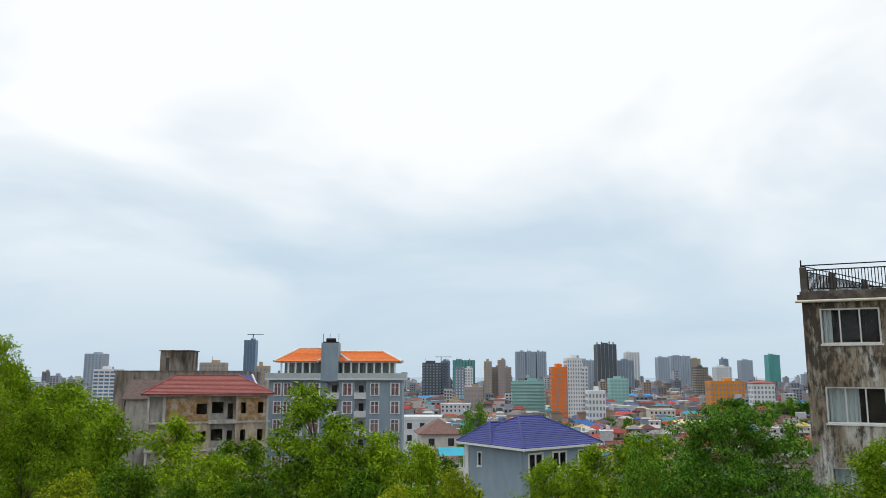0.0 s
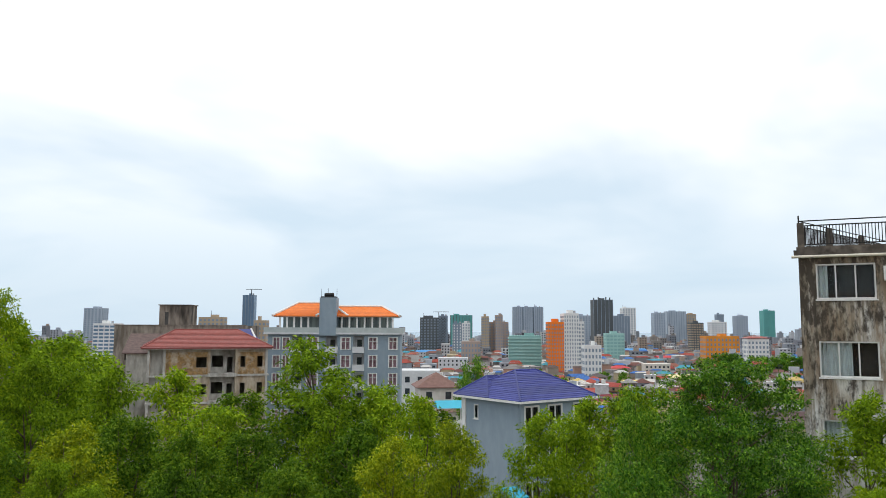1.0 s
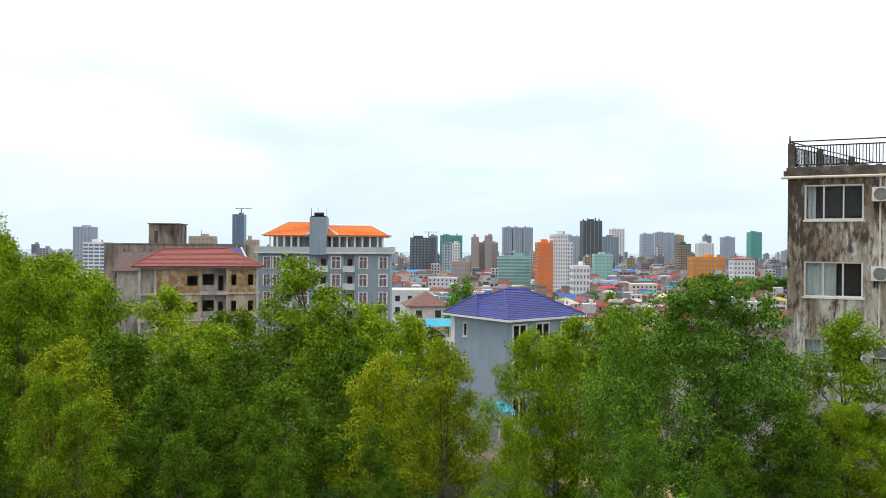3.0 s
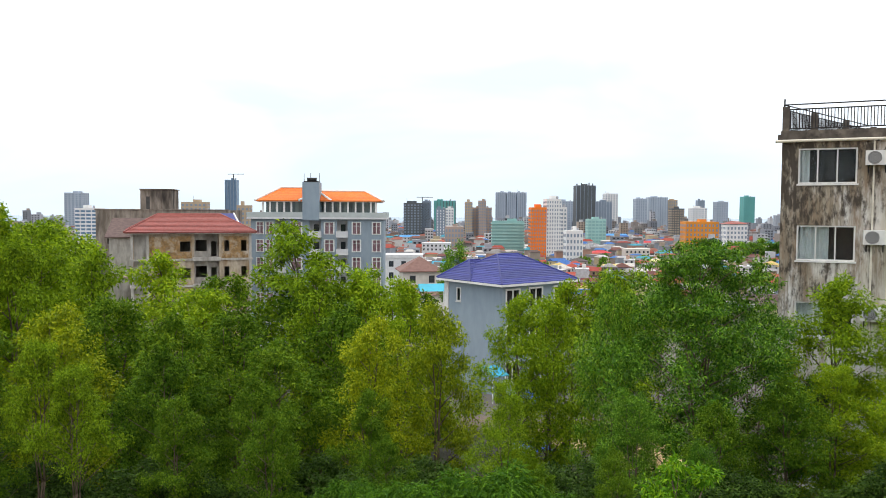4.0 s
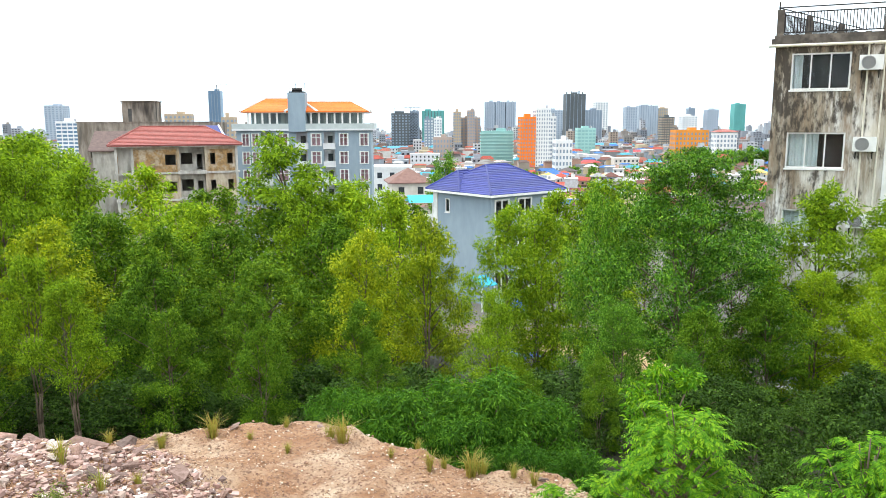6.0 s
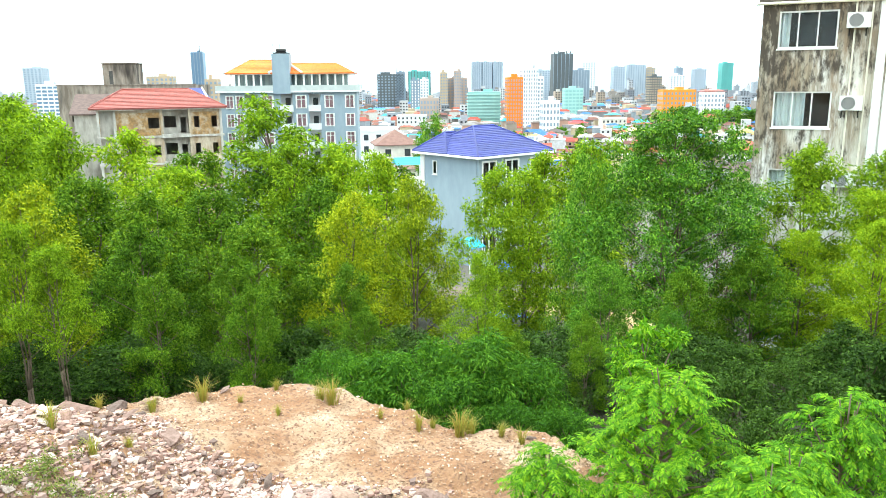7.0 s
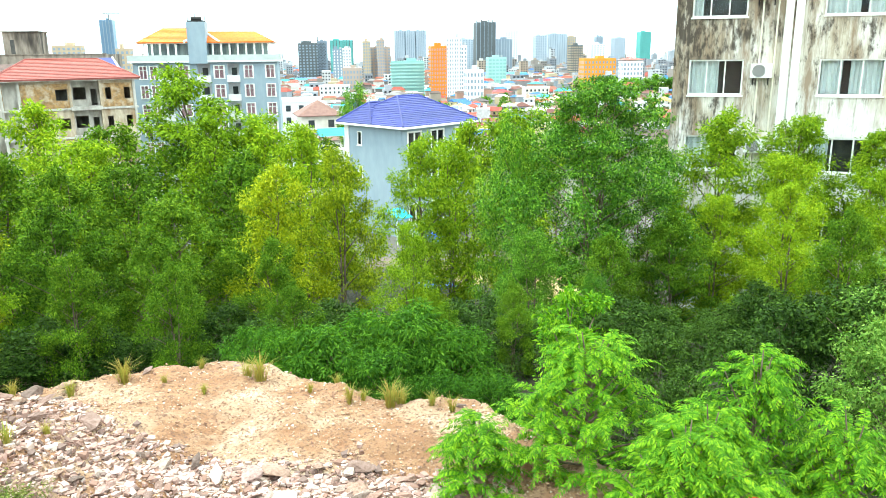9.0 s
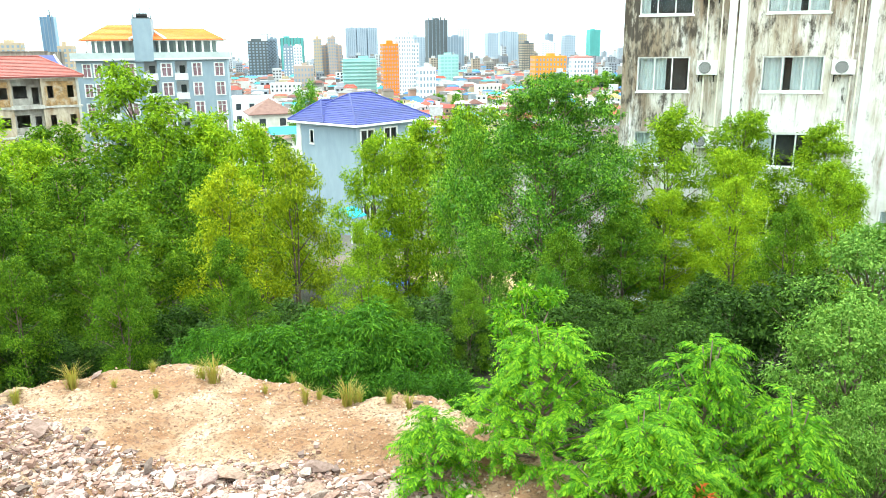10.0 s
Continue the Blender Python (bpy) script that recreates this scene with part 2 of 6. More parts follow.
def array_mesh(name, verts, faces, mat, smooth=False):
    """A mesh from arrays: verts (n, 3) and faces (m, k)."""
    verts, faces = np.asarray(verts, np.float32), np.asarray(faces, np.int32)
    me = bpy.data.meshes.new(name)
    k = faces.shape[1]
    me.vertices.add(len(verts))
    me.vertices.foreach_set("co", verts.ravel())
    me.loops.add(faces.size)
    me.loops.foreach_set("vertex_index", faces.ravel())
    me.polygons.add(len(faces))
    me.polygons.foreach_set("loop_start", np.arange(0, faces.size, k, dtype=np.int32))
    me.materials.append(mat)
    me.update(calc_edges=True)
    me.validate()
    me.polygons.foreach_set("use_smooth", [smooth] * len(faces))
    if smooth:
        me.shade_smooth()
    return me


# ---- ground ----
def ramp_step(a, b, x):
    t = np.clip((x - a) / (b - a), 0, 1)
    return t * t * (3 - 2 * t)


def edge_y(x):
    """How far the bare dirt spur reaches, at each x."""
    return np.interp(x, [-14, -6, -3.2, -2.0, -0.6, 1.0, 2.5, 3.6, 5, 9], [13.0, 13.6, 14.5, 14.7, 13.4, 11.9, 11.5, 9.3, 7.0, 4.0])


def ground_z(x, y):
    """The lie of the land: a spur of dirt under the camera, a wooded slope, and the plain with the town."""
    far = np.interp(y, [-400, -60, 0, 8, 16, 22, 32, 45, 62, 78, 100, 140, 220, 320, 480, 700, 5000],
                    [60, 42, 35.2, 34.25, 33.8, 32.4, 29.5, 26.4, 23.6, 22.6, 17.5, 11, 5, 2, 0.5, 0, -2])
    over = np.clip(y - edge_y(x), 0, 30)
    z = far - 1.5 * ramp_step(0, 2.2, over) * (1 - ramp_step(30, 60, y))
    # the rubble heap on the left and the wooded rise beyond it
    z = z + 1.1 * ramp_step(-1.5, -5.5, x) * ramp_step(13.2, 10.5, y) * ramp_step(-3, 3, y)
    z = z + 3.2 * ramp_step(-10, -22, x) * (1 - ramp_step(30, 70, y)) * ramp_step(12, 20, y)
    return z


def dirt_bump(x, y):
    """Humps and clods of the bare spur."""
    p = Vector((x, y, 0))
    return 0.17 * noise.noise(p * 0.7) + 0.1 * noise.noise(p * 1.9) + 0.06 * noise.noise(p * 4.5) + 0.04 * noise.noise(p * 9) + 0.02 * noise.noise(p * 17)


def axis_steps(spans):
    out = []
    for a, b, n in spans:
        out += list(np.linspace(a, b, n, endpoint=False))
    return np.array(out + [spans[-1][1]])


gx = axis_steps([(-4500, -400, 14), (-400, -60, 24), (-60, -9, 40), (-9, 5, 150), (5, 60, 44), (60, 400, 24), (400, 4500, 14)])
gy = axis_steps([(-600, -20, 12), (-20, 6, 24), (6, 16, 130), (16, 90, 60), (90, 600, 50), (600, 4950, 24)])
GX, GY = np.meshgrid(gx, gy)
GZ = ground_z(GX, GY)
fine = (GX > -9.5) & (GX < 6) & (GY > 4) & (GY < 17)
bumps = np.zeros_like(GZ)
for j, i in zip(*np.nonzero(fine)):
    bumps[j, i] = dirt_bump(GX[j, i], GY[j, i])
GZ = GZ + bumps
ny, nx = GZ.shape
idx = np.arange(nx * ny).reshape(ny, nx)
quads = np.stack([idx[:-1, :-1], idx[:-1, 1:], idx[1:, 1:], idx[1:, :-1]], -1).reshape(-1, 4)


def ground_material():
    m = material("earth", (0.34, 0.17, 0.088), (0.46, 0.27, 0.155), 2.6, 0.97, 0.7, 9.0, c3=(0.66, 0.5, 0.36), scale3=0.5)
    nt = m.node_tree
    b = nt.nodes["Principled BSDF"]
    dirt = b.inputs["Base Color"].links[0].from_socket
    stain = nt.nodes.new("ShaderNodeTexNoise")
    stain.inputs["Scale"].default_value, stain.inputs["Detail"].default_value = 16.0, 6.0
    geo = nt.nodes.new("ShaderNodeNewGeometry")
    nt.links.new(geo.outputs["Position"], stain.inputs["Vector"])
    speck = nt.nodes.new("ShaderNodeMapRange")
    speck.inputs[1].default_value, speck.inputs[2].default_value = 0.5, 0.7
    nt.links.new(stain.outputs["Fac"], speck.inputs[0])
    m1 = nt.nodes.new("ShaderNodeMix")
    m1.data_type = "RGBA"
    nt.links.new(speck.outputs[0], m1.inputs[0])
    nt.links.new(dirt, m1.inputs[6])
    m1.inputs[7].default_value = (0.2, 0.105, 0.07, 1)
    grit = nt.nodes.new("ShaderNodeTexNoise")
    grit.inputs["Scale"].default_value, grit.inputs["Detail"].default_value, grit.inputs["Roughness"].default_value = 11.0, 9.0, 0.72
    nt.links.new(geo.outputs["Position"], grit.inputs["Vector"])
    rough_relief = nt.nodes.new("ShaderNodeBump")
    rough_relief.inputs["Strength"].default_value, rough_relief.inputs["Distance"].default_value = 1.0, 0.12
    nt.links.new(grit.outputs["Fac"], rough_relief.inputs["Height"])
    nt.links.new(b.inputs["Normal"].links[0].from_socket, rough_relief.inputs["Normal"])
    nt.links.new(rough_relief.outputs[0], b.inputs["Normal"])
    # Dark soil in the woods, its colour lowered further for shade under the trees.
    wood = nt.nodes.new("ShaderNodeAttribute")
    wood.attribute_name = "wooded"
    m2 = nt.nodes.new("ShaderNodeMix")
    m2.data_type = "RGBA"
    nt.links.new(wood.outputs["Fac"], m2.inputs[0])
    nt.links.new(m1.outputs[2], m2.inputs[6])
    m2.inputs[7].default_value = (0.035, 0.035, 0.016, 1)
    town = nt.nodes.new("ShaderNodeAttribute")
    town.attribute_name = "town"
    m3 = nt.nodes.new("ShaderNodeMix")
    m3.data_type = "RGBA"
    nt.links.new(town.outputs["Fac"], m3.inputs[0])
    nt.links.new(m2.outputs[2], m3.inputs[6])
    m3.inputs[7].default_value = (0.13, 0.12, 0.1, 1)
    nt.links.new(m3.outputs[2], b.inputs["Base Color"])
    return m


M_GROUND = ground_material()
me = array_mesh("ground", np.stack([GX, GY, GZ], -1).reshape(-1, 3), quads, M_GROUND, True)
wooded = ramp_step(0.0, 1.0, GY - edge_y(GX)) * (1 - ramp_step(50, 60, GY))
town_share = ramp_step(50, 60, GY)
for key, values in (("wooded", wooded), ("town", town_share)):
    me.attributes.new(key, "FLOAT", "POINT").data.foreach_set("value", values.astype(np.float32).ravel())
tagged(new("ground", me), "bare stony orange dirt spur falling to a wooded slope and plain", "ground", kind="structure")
M_SEA = material("sea_water", (0.16, 0.27, 0.36), (0.2, 0.31, 0.4), 0.02, 0.25, 0.0)
sea = Build().add([(-4500, 2600, 1), (4500, 2600, 1), (4500, 4940, 1), (-4500, 4940, 1)], [(0, 1, 2, 3)])
tagged(new("water", sea.mesh("water", M_SEA)), "pale blue-grey sea beyond the town", "sea", kind="structure")


def height(x, y):
    z = float(ground_z(np.float64(x), np.float64(y)))
    return z + dirt_bump(x, y) if -9.5 < x < 6 and 4 < y < 17 else z


# ---- buildings near by ----
def glazed_window(parent, x, z, w, h, y=0.0, panes=3, frame_mat=None, deep=0.12, curtain=0.0, name="window", turn=0.0, at=(0, 0, 0), fw=0.06):
    """A window set into an opening of a wall along x: frame, panes, sill and perhaps a curtain. x, z: its lower left corner."""
    frame_mat = frame_mat or M_WHITE
    m = pose(*at, 0, 0, turn) @ pose(x, y, z)
    b = Build()
    b.ring(0, w, 0, h, 0, deep, fw)
    win = part(name, b, frame_mat, parent, m=m)
    for k in range(1, panes):
        part("mullion", Build().box(w * k / panes - fw * 0.45, w * k / panes + fw * 0.45, 0.02, deep - 0.02, fw, h - fw), frame_mat, win)
    for k in range(panes):
        p = Build().box(w * k / panes + fw * 0.4, w * (k + 1) / panes - fw * 0.4, deep * 0.45, deep * 0.55, fw * 0.9, h - fw * 0.9)
        part("pane", p, M_GLASS, win)
    part("sill", Build().box(-0.05, w + 0.05, -0.08, deep * 0.4, -0.07, -0.004), frame_mat, win)
    # Flat panel behind the glass; the unlit room's dimness is in its colour.
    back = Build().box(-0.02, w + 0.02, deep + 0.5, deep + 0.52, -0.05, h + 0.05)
    part("dark_room", back, M_ROOMSHADE, win)
    if curtain:
        for x0, x1 in curtain:
            n, pts = int((x1 - x0) * w / 0.05) + 2, []
            c = Build()
            for k in range(n):
                cx = w * (x0 + (x1 - x0) * k / (n - 1))
                pts.append((cx, deep + 0.12 + 0.035 * math.sin(k * 1.9) + 0.01 * math.sin(k * 5.1)))
            for (xa, ya), (xb, yb) in zip(pts, pts[1:]):
                c.add([(xa, ya, fw), (xb, yb, fw), (xb, yb, h - fw), (xa, ya, h - fw)], [(0, 1, 2, 3)])
                c.add([(xa, ya + 0.006, fw), (xb, yb + 0.006, fw), (xb, yb + 0.006, h - fw), (xa, ya + 0.006, h - fw)], [(3, 2, 1, 0)])
            part("curtain", c, M_CURTAIN, win, "pale hanging curtain")
    return win


def glass_material():
    m = bpy.data.materials.new("window_glass")
    m.use_nodes = True
    b = m.node_tree.nodes["Principled BSDF"]
    b.inputs["Base Color"].default_value = (0.85, 0.9, 0.9, 1)
    b.inputs["Roughness"].default_value = 0.03
    b.inputs["Transmission Weight"].default_value = 1.0
    b.inputs["IOR"].default_value = 1.2
    return m


def stained_wall():
    """White render, streaked and blotched by rain and mould, worst along the corner and below the roof."""
    m = material("mould_stained_render", (0.74, 0.73, 0.7), (0.6, 0.58, 0.54), 1.6, 0.92, 0.25, 7)
    nt = m.node_tree
    b = nt.nodes["Principled BSDF"]
    col = b.inputs["Base Color"].links[0].from_socket
    co = nt.nodes.new("ShaderNodeTexCoord")
    sep = nt.nodes.new("ShaderNodeSeparateXYZ")
    nt.links.new(co.outputs["Object"], sep.inputs[0])
    corner = nt.nodes.new("ShaderNodeMapRange")
    corner.inputs[1].default_value, corner.inputs[2].default_value, corner.inputs[3].default_value, corner.inputs[4].default_value = 0.0, 4.2, 0.1, 0.0
    nt.links.new(sep.outputs[0], corner.inputs[0])
    high = nt.nodes.new("ShaderNodeMapRange")
    high.inputs[1].default_value, high.inputs[2].default_value, high.inputs[3].default_value, high.inputs[4].default_value = 34.0, 43.0, -0.05, 0.085
    nt.links.new(sep.outputs[2], high.inputs[0])
    both = nt.nodes.new("ShaderNodeMath")
    nt.links.new(corner.outputs[0], both.inputs[0])
    nt.links.new(high.outputs[0], both.inputs[1])
    for scale, stretch, low, top, colour, det in ((0.6, (1, 1, 0.3), 0.455, 0.65, (0.48, 0.43, 0.34), 10), (1.6, (1, 1, 0.2), 0.505, 0.655, (0.24, 0.17, 0.11), 13),
                                                  (6.0, (1.3, 1.3, 0.05), 0.55, 0.72, (0.22, 0.19, 0.14), 6), (3.2, (1, 1, 0.35), 0.56, 0.67, (0.045, 0.035, 0.027), 13)):
        mp = nt.nodes.new("ShaderNodeMapping")
        mp.inputs["Scale"].default_value = stretch
        nt.links.new(co.outputs["Object"], mp.inputs[0])
        n = nt.nodes.new("ShaderNodeTexNoise")
        n.inputs["Scale"].default_value, n.inputs["Detail"].default_value, n.inputs["Roughness"].default_value = scale, det, 0.68
        nt.links.new(mp.outputs[0], n.inputs["Vector"])
        more = nt.nodes.new("ShaderNodeMath")
        nt.links.new(n.outputs["Fac"], more.inputs[0])
        nt.links.new(both.outputs[0], more.inputs[1])
        r = nt.nodes.new("ShaderNodeMapRange")
        r.inputs[1].default_value, r.inputs[2].default_value, r.inputs[4].default_value = low, top, 0.92
        nt.links.new(more.outputs[0], r.inputs[0])
        x = nt.nodes.new("ShaderNodeMix")
        x.data_type = "RGBA"
        nt.links.new(r.outputs[0], x.inputs[0])
        nt.links.new(col, x.inputs[6])
        x.inputs[7].default_value = (*colour, 1)
        col = x.outputs[2]
    nt.links.new(col, b.inputs["Base Color"])
    return m


M_GLASS = glass_material()
# Near-black colour for the shade inside rooms and the stair doorway.
M_ROOMSHADE = material("room_shade", (0.05, 0.05, 0.05), (0.09, 0.085, 0.08), 1.5, 0.9, 0)
M_CURTAIN = material("curtain_cloth", (0.72, 0.75, 0.75), (0.6, 0.64, 0.65), 3, 0.9, 0.0)
M_STAINED = stained_wall()
M_PIPE = material("cream_plastic", (0.72, 0.68, 0.58), (0.6, 0.56, 0.46), 4, 0.5, 0.05)


def air_conditioner(m):
    ac = thing("air_conditioner", m, "white wall-hung air conditioner unit on stained render", "air conditioner", "air conditioners on the apartment block")
    b = Build().box(0, 0.8, -0.34, -0.04, 0, 0.56)
    part("casing", b, M_WHITE, ac)
    g = Build()
    n = 20
    for r in (0.07, 0.13, 0.19, 0.235):
        for k in range(n):
            a0, a1 = 2 * math.pi * k / n, 2 * math.pi * (k + 1) / n
            g.tube((0.3 + r * math.cos(a0), -0.352, 0.28 + r * math.sin(a0)), (0.3 + r * math.cos(a1), -0.352, 0.28 + r * math.sin(a1)), 0.009, n=4)
    part("fan_grille", g, M_STEEL, ac, "round grey fan grille")
    disc = Build().add([(0.3, -0.345, 0.28)] + [(0.3 + 0.24 * math.cos(2 * math.pi * k / n), -0.345, 0.28 + 0.24 * math.sin(2 * math.pi * k / n)) for k in range(n)],
                       [(0, k + 1, (k + 1) % n + 1) for k in range(n)])
    part("fan_recess", disc, material("fan_grey", (0.3, 0.3, 0.3), (0.42, 0.42, 0.42), 20, 0.7, 0), ac)
    for x in (0.1, 0.68):
        part("bracket", Build().box(x, x + 0.04, -0.36, 0, -0.05, -0.004).box(x, x + 0.04, -0.05, 0, -0.3, -0.05), M_STEEL, ac)
    return ac


# the stained apartment block
STOREY = 3.1
BLOCK = pose(14.62, 30.55, 0, 0, 0, -26)
block = thing("apartment_block", BLOCK, "white apartment block with mould-stained walls and roof railing", "building")
ROOF_Z, BLOCK_W, BLOCK_D, SLANT = 42.98, 16.0, 10.0, 0.39
COLS = (0.62, 5.55, 10.6, 13.2)
WIN_W, WIN_H = (2.12, 2.35, 2.2, 2.0), 1.42
HEAD = 42.62
holes, windows = [], []
for row in range(5):
    for c, x in enumerate(COLS):
        z = HEAD - WIN_H - STOREY * row
        holes.append((x, x + WIN_W[c], z, z + WIN_H))
        windows.append((x, z, WIN_W[c], row, c))
part("wall", Build().wall(0, BLOCK_W, 24, ROOF_Z, 0, 0.25, holes), M_STAINED, block)


def slanted(x0, x1, y0, y1, z0, z1):
    """A box whose ends follow the slant of the block's far side."""
    v = [(x + SLANT * y, y, z) for z in (z0, z1) for y in (y0, y1) for x in (x0, x1)]
    return Build().add(v, [(0, 2, 3, 1), (4, 5, 7, 6), (0, 1, 5, 4), (2, 6, 7, 3), (0, 4, 6, 2), (1, 3, 7, 5)])


part("wall", slanted(0, 0.25, 0.25, BLOCK_D, 24, ROOF_Z), M_STAINED, block)
part("wall", Build().box(BLOCK_W - 0.25, BLOCK_W, 0.25, BLOCK_D, 24, ROOF_Z), M_STAINED, block)
part("wall", Build().box(0.25 + SLANT * BLOCK_D, BLOCK_W - 0.25, BLOCK_D - 0.25, BLOCK_D, 24, ROOF_Z), M_STAINED, block)
M_BLACKCONC = material("blackened_concrete", (0.11, 0.095, 0.08), (0.05, 0.042, 0.036), 3, 0.95, 0.3, c3=(0.2, 0.17, 0.14), scale3=1.2)
part("roof_slab", slanted(-0.12, BLOCK_W + 0.1 - 4.2, -0.12, BLOCK_D + 0.1, ROOF_Z, ROOF_Z + 0.22), M_BLACKCONC, block)
part("parapet", Build().box(-0.06, BLOCK_W - 4, -0.06, 0.16, ROOF_Z + 0.22, ROOF_Z + 0.36), M_BLACKCONC, block)
part("parapet", slanted(-0.06, 0.16, 0.16, BLOCK_D, ROOF_Z + 0.22, ROOF_Z + 0.36), M_BLACKCONC, block)
rngb = random.Random(4)
for x, z, w, row, c in windows:
    cur = {(0, 0): [(0.02, 0.2)], (1, 0): [(0.02, 0.56)], (0, 1): [(0.02, 0.55), (0.66, 0.98)], (1, 1): [(0.02, 0.38), (0.5, 0.98)]}.get((row, c), [(0.02, rngb.uniform(0.2, 0.6))])
    glazed_window(block, x, z, w, WIN_H, 0.03, 3, curtain=cur)
for x in (4.12, 4.5, 9.3):
    part("pilaster", Build().box(x, x + 0.3, -0.09, -0.003, 24, ROOF_Z - 0.02), M_WHITE, block, "white vertical rib")
pipe = Build().tube((-0.25, -0.2, ROOF_Z - 0.06), (BLOCK_W, -0.2, ROOF_Z - 0.06), 0.06, n=10)
part("gutter_pipe", pipe, M_PIPE, block, "cream plastic pipe along the eave")
for x in (3.3, 3.86, 9.1, 8.86):
    part("drain_pipe", Build().tube((x, -0.06, 24), (x, -0.06, ROOF_Z - 0.1), 0.035, n=8), M_PIPE, block)
for x in (0.5, 3.4, 6.5, 9.6):
    part("pipe_clip", Build().box(x, x + 0.05, -0.27, -0.0, ROOF_Z - 0.14, ROOF_Z - 0.11), M_STEEL, block)
for row in range(4):
    for x in (3.25, 8.4):
        if (row, x) != (3, 8.4):
            air_conditioner(BLOCK @ pose(x - 0.25, -0.0, HEAD - STOREY * row - (0.72 if row < 2 else 0.62)))
# the roof railing: iron bars between concrete posts
rail = thing("roof_railing", BLOCK @ pose(0, 0, ROOF_Z + 0.36), "black iron roof railing between stained concrete posts", "railing")
R_H = 1.07
for a, b_, n in (((0.05, 0.05), (BLOCK_W - 4.1, 0.05), 12), ((0.05, 0.05), (0.05 + SLANT * BLOCK_D, BLOCK_D), 7)):
    A, B = Vector((*a, 0)), Vector((*b_, 0))
    for zz in (0.1, R_H - 0.2, R_H):
        part("rail_bar", Build().tube(A + Vector((0, 0, zz)), B + Vector((0, 0, zz)), 0.025, n=6), M_STEEL, rail)
    count = int((B - A).length / 0.115)
    bal = Build().tube((0, 0, 0.1), (0, 0, R_H - 0.2), 0.017, n=5).mesh("baluster", M_STEEL)
    for k in range(1, count):
        p = A.lerp(B, k / count)
        part("baluster", bal, None, rail, m=pose(p.x, p.y, 0))
post = Build().box(-0.13, 0.13, -0.13, 0.13, 0, 1.0).mesh("post", M_BLACKCONC)
for k, (x, y) in enumerate([(0.12, 0.14), (3.9, 0.14), (8.0, 0.14), (11.5, 0.14), (0.2 + SLANT * 2.6, 2.6), (0.2 + SLANT * 6.2, 6.2), (0.2 + SLANT * 9.8, 9.8)]):
    part("post", post, None, rail, "stained concrete post", m=pose(x, y, 0))
part("finial", Build().tube((0.06, 0.06, 1.0), (0.06, 0.06, 1.3), 0.03, n=6), M_STEEL, rail)

# the blue-roofed house
M_BLUETILE = material("blue_roof_tile", (0.05, 0.055, 0.22), (0.82, 0.82, 0.84), 1.5, 0.6, 0.1, by_object=[(0.042, 0.054, 0.24), (0.052, 0.066, 0.29), (0.046, 0.058, 0.22)])
house = thing("blue_roofed_house", pose(6.99, 67.45, 0, 0, 0, 36.9), "grey rendered house with glossy blue tiled hip roof", "house")
EAVE = 33.45
HW, HD = 9.9, 9.2
FRONT = (0.9, 3.85, 7.15)
fw_holes = [(a, a + 1.85, EAVE - 2.5 - 3.3 * r, EAVE - 0.45 - 3.3 * r) for a in FRONT for r in range(3)]
part("wall", Build().wall(0.5, HW - 0.5, 22, EAVE, 0.5, 0.75, fw_holes), M_GREY, house)
sw_holes = [(1.7, 2.35, EAVE - 2.1 - 3.3 * r, EAVE - 0.75 - 3.3 * r) for r in range(2)]
lw = part("wall", Build().wall(0, HD - 1.3, 22, EAVE, 0, 0.25, sw_holes), M_GREY, house, m=pose(0.5, HD - 0.5, 0, 0, 0, -90))
part("wall", Build().box(HW - 0.75, HW - 0.5, 0.75, HD - 0.5, 22, EAVE), M_GREY, house)
part("wall", Build().box(0.75, HW - 0.75, HD - 0.75, HD - 0.5, 22, EAVE), M_GREY, house)
for a in fw_holes:
    glazed_window(house, a[0], a[2], a[1] - a[0], a[3] - a[2], 0.45, 2, fw=0.16)
for a in sw_holes:
    glazed_window(house, 0, 0, a[1] - a[0], a[3] - a[2], 0.0, 1, fw=0.1, at=(0.47, HD - 0.5 - a[0], a[2]), turn=-90)
part("corner_trim", Build().box(0.4, 0.7, HD - 1.0, HD - 0.4, 22, EAVE - 0.3), M_WHITE, house, "white corner pilaster")
part("fascia", Build().box(-0.2, HW + 0.2, -0.2, HD + 0.2, EAVE - 0.17, EAVE + 0.02), M_WHITE, house, "white eave fascia")
for k in (1, 2):
    bx = FRONT[k] - 0.05
    bal = part("balcony", Build().box(bx, bx + 1.9, -0.45, 0.48, EAVE - 2.9, EAVE - 2.72), M_WHITE, house, "small white balcony")
    for j in range(7):
        part("baluster", Build().tube((bx + 0.06 + j * 0.29, -0.4, EAVE - 2.72), (bx + 0.06 + j * 0.29, -0.4, EAVE - 2.05), 0.07, 0.05, 6), M_WHITE, bal)
    part("rail", Build().box(bx, bx + 1.9, -0.47, -0.33, EAVE - 2.05, EAVE - 1.95), M_WHITE, bal)
    for j in (0, 1.8):
        part("finial", Build().tube((bx + 0.05 + j, -0.4, EAVE - 1.95), (bx + 0.05 + j, -0.4, EAVE - 1.7), 0.14, 0.1, 8), M_WHITE, bal)
    part("air_conditioner", Build().box(bx + 1.2, bx + 1.8, 0.1, 0.4, EAVE - 2.7, EAVE - 2.2), M_STEEL, bal)


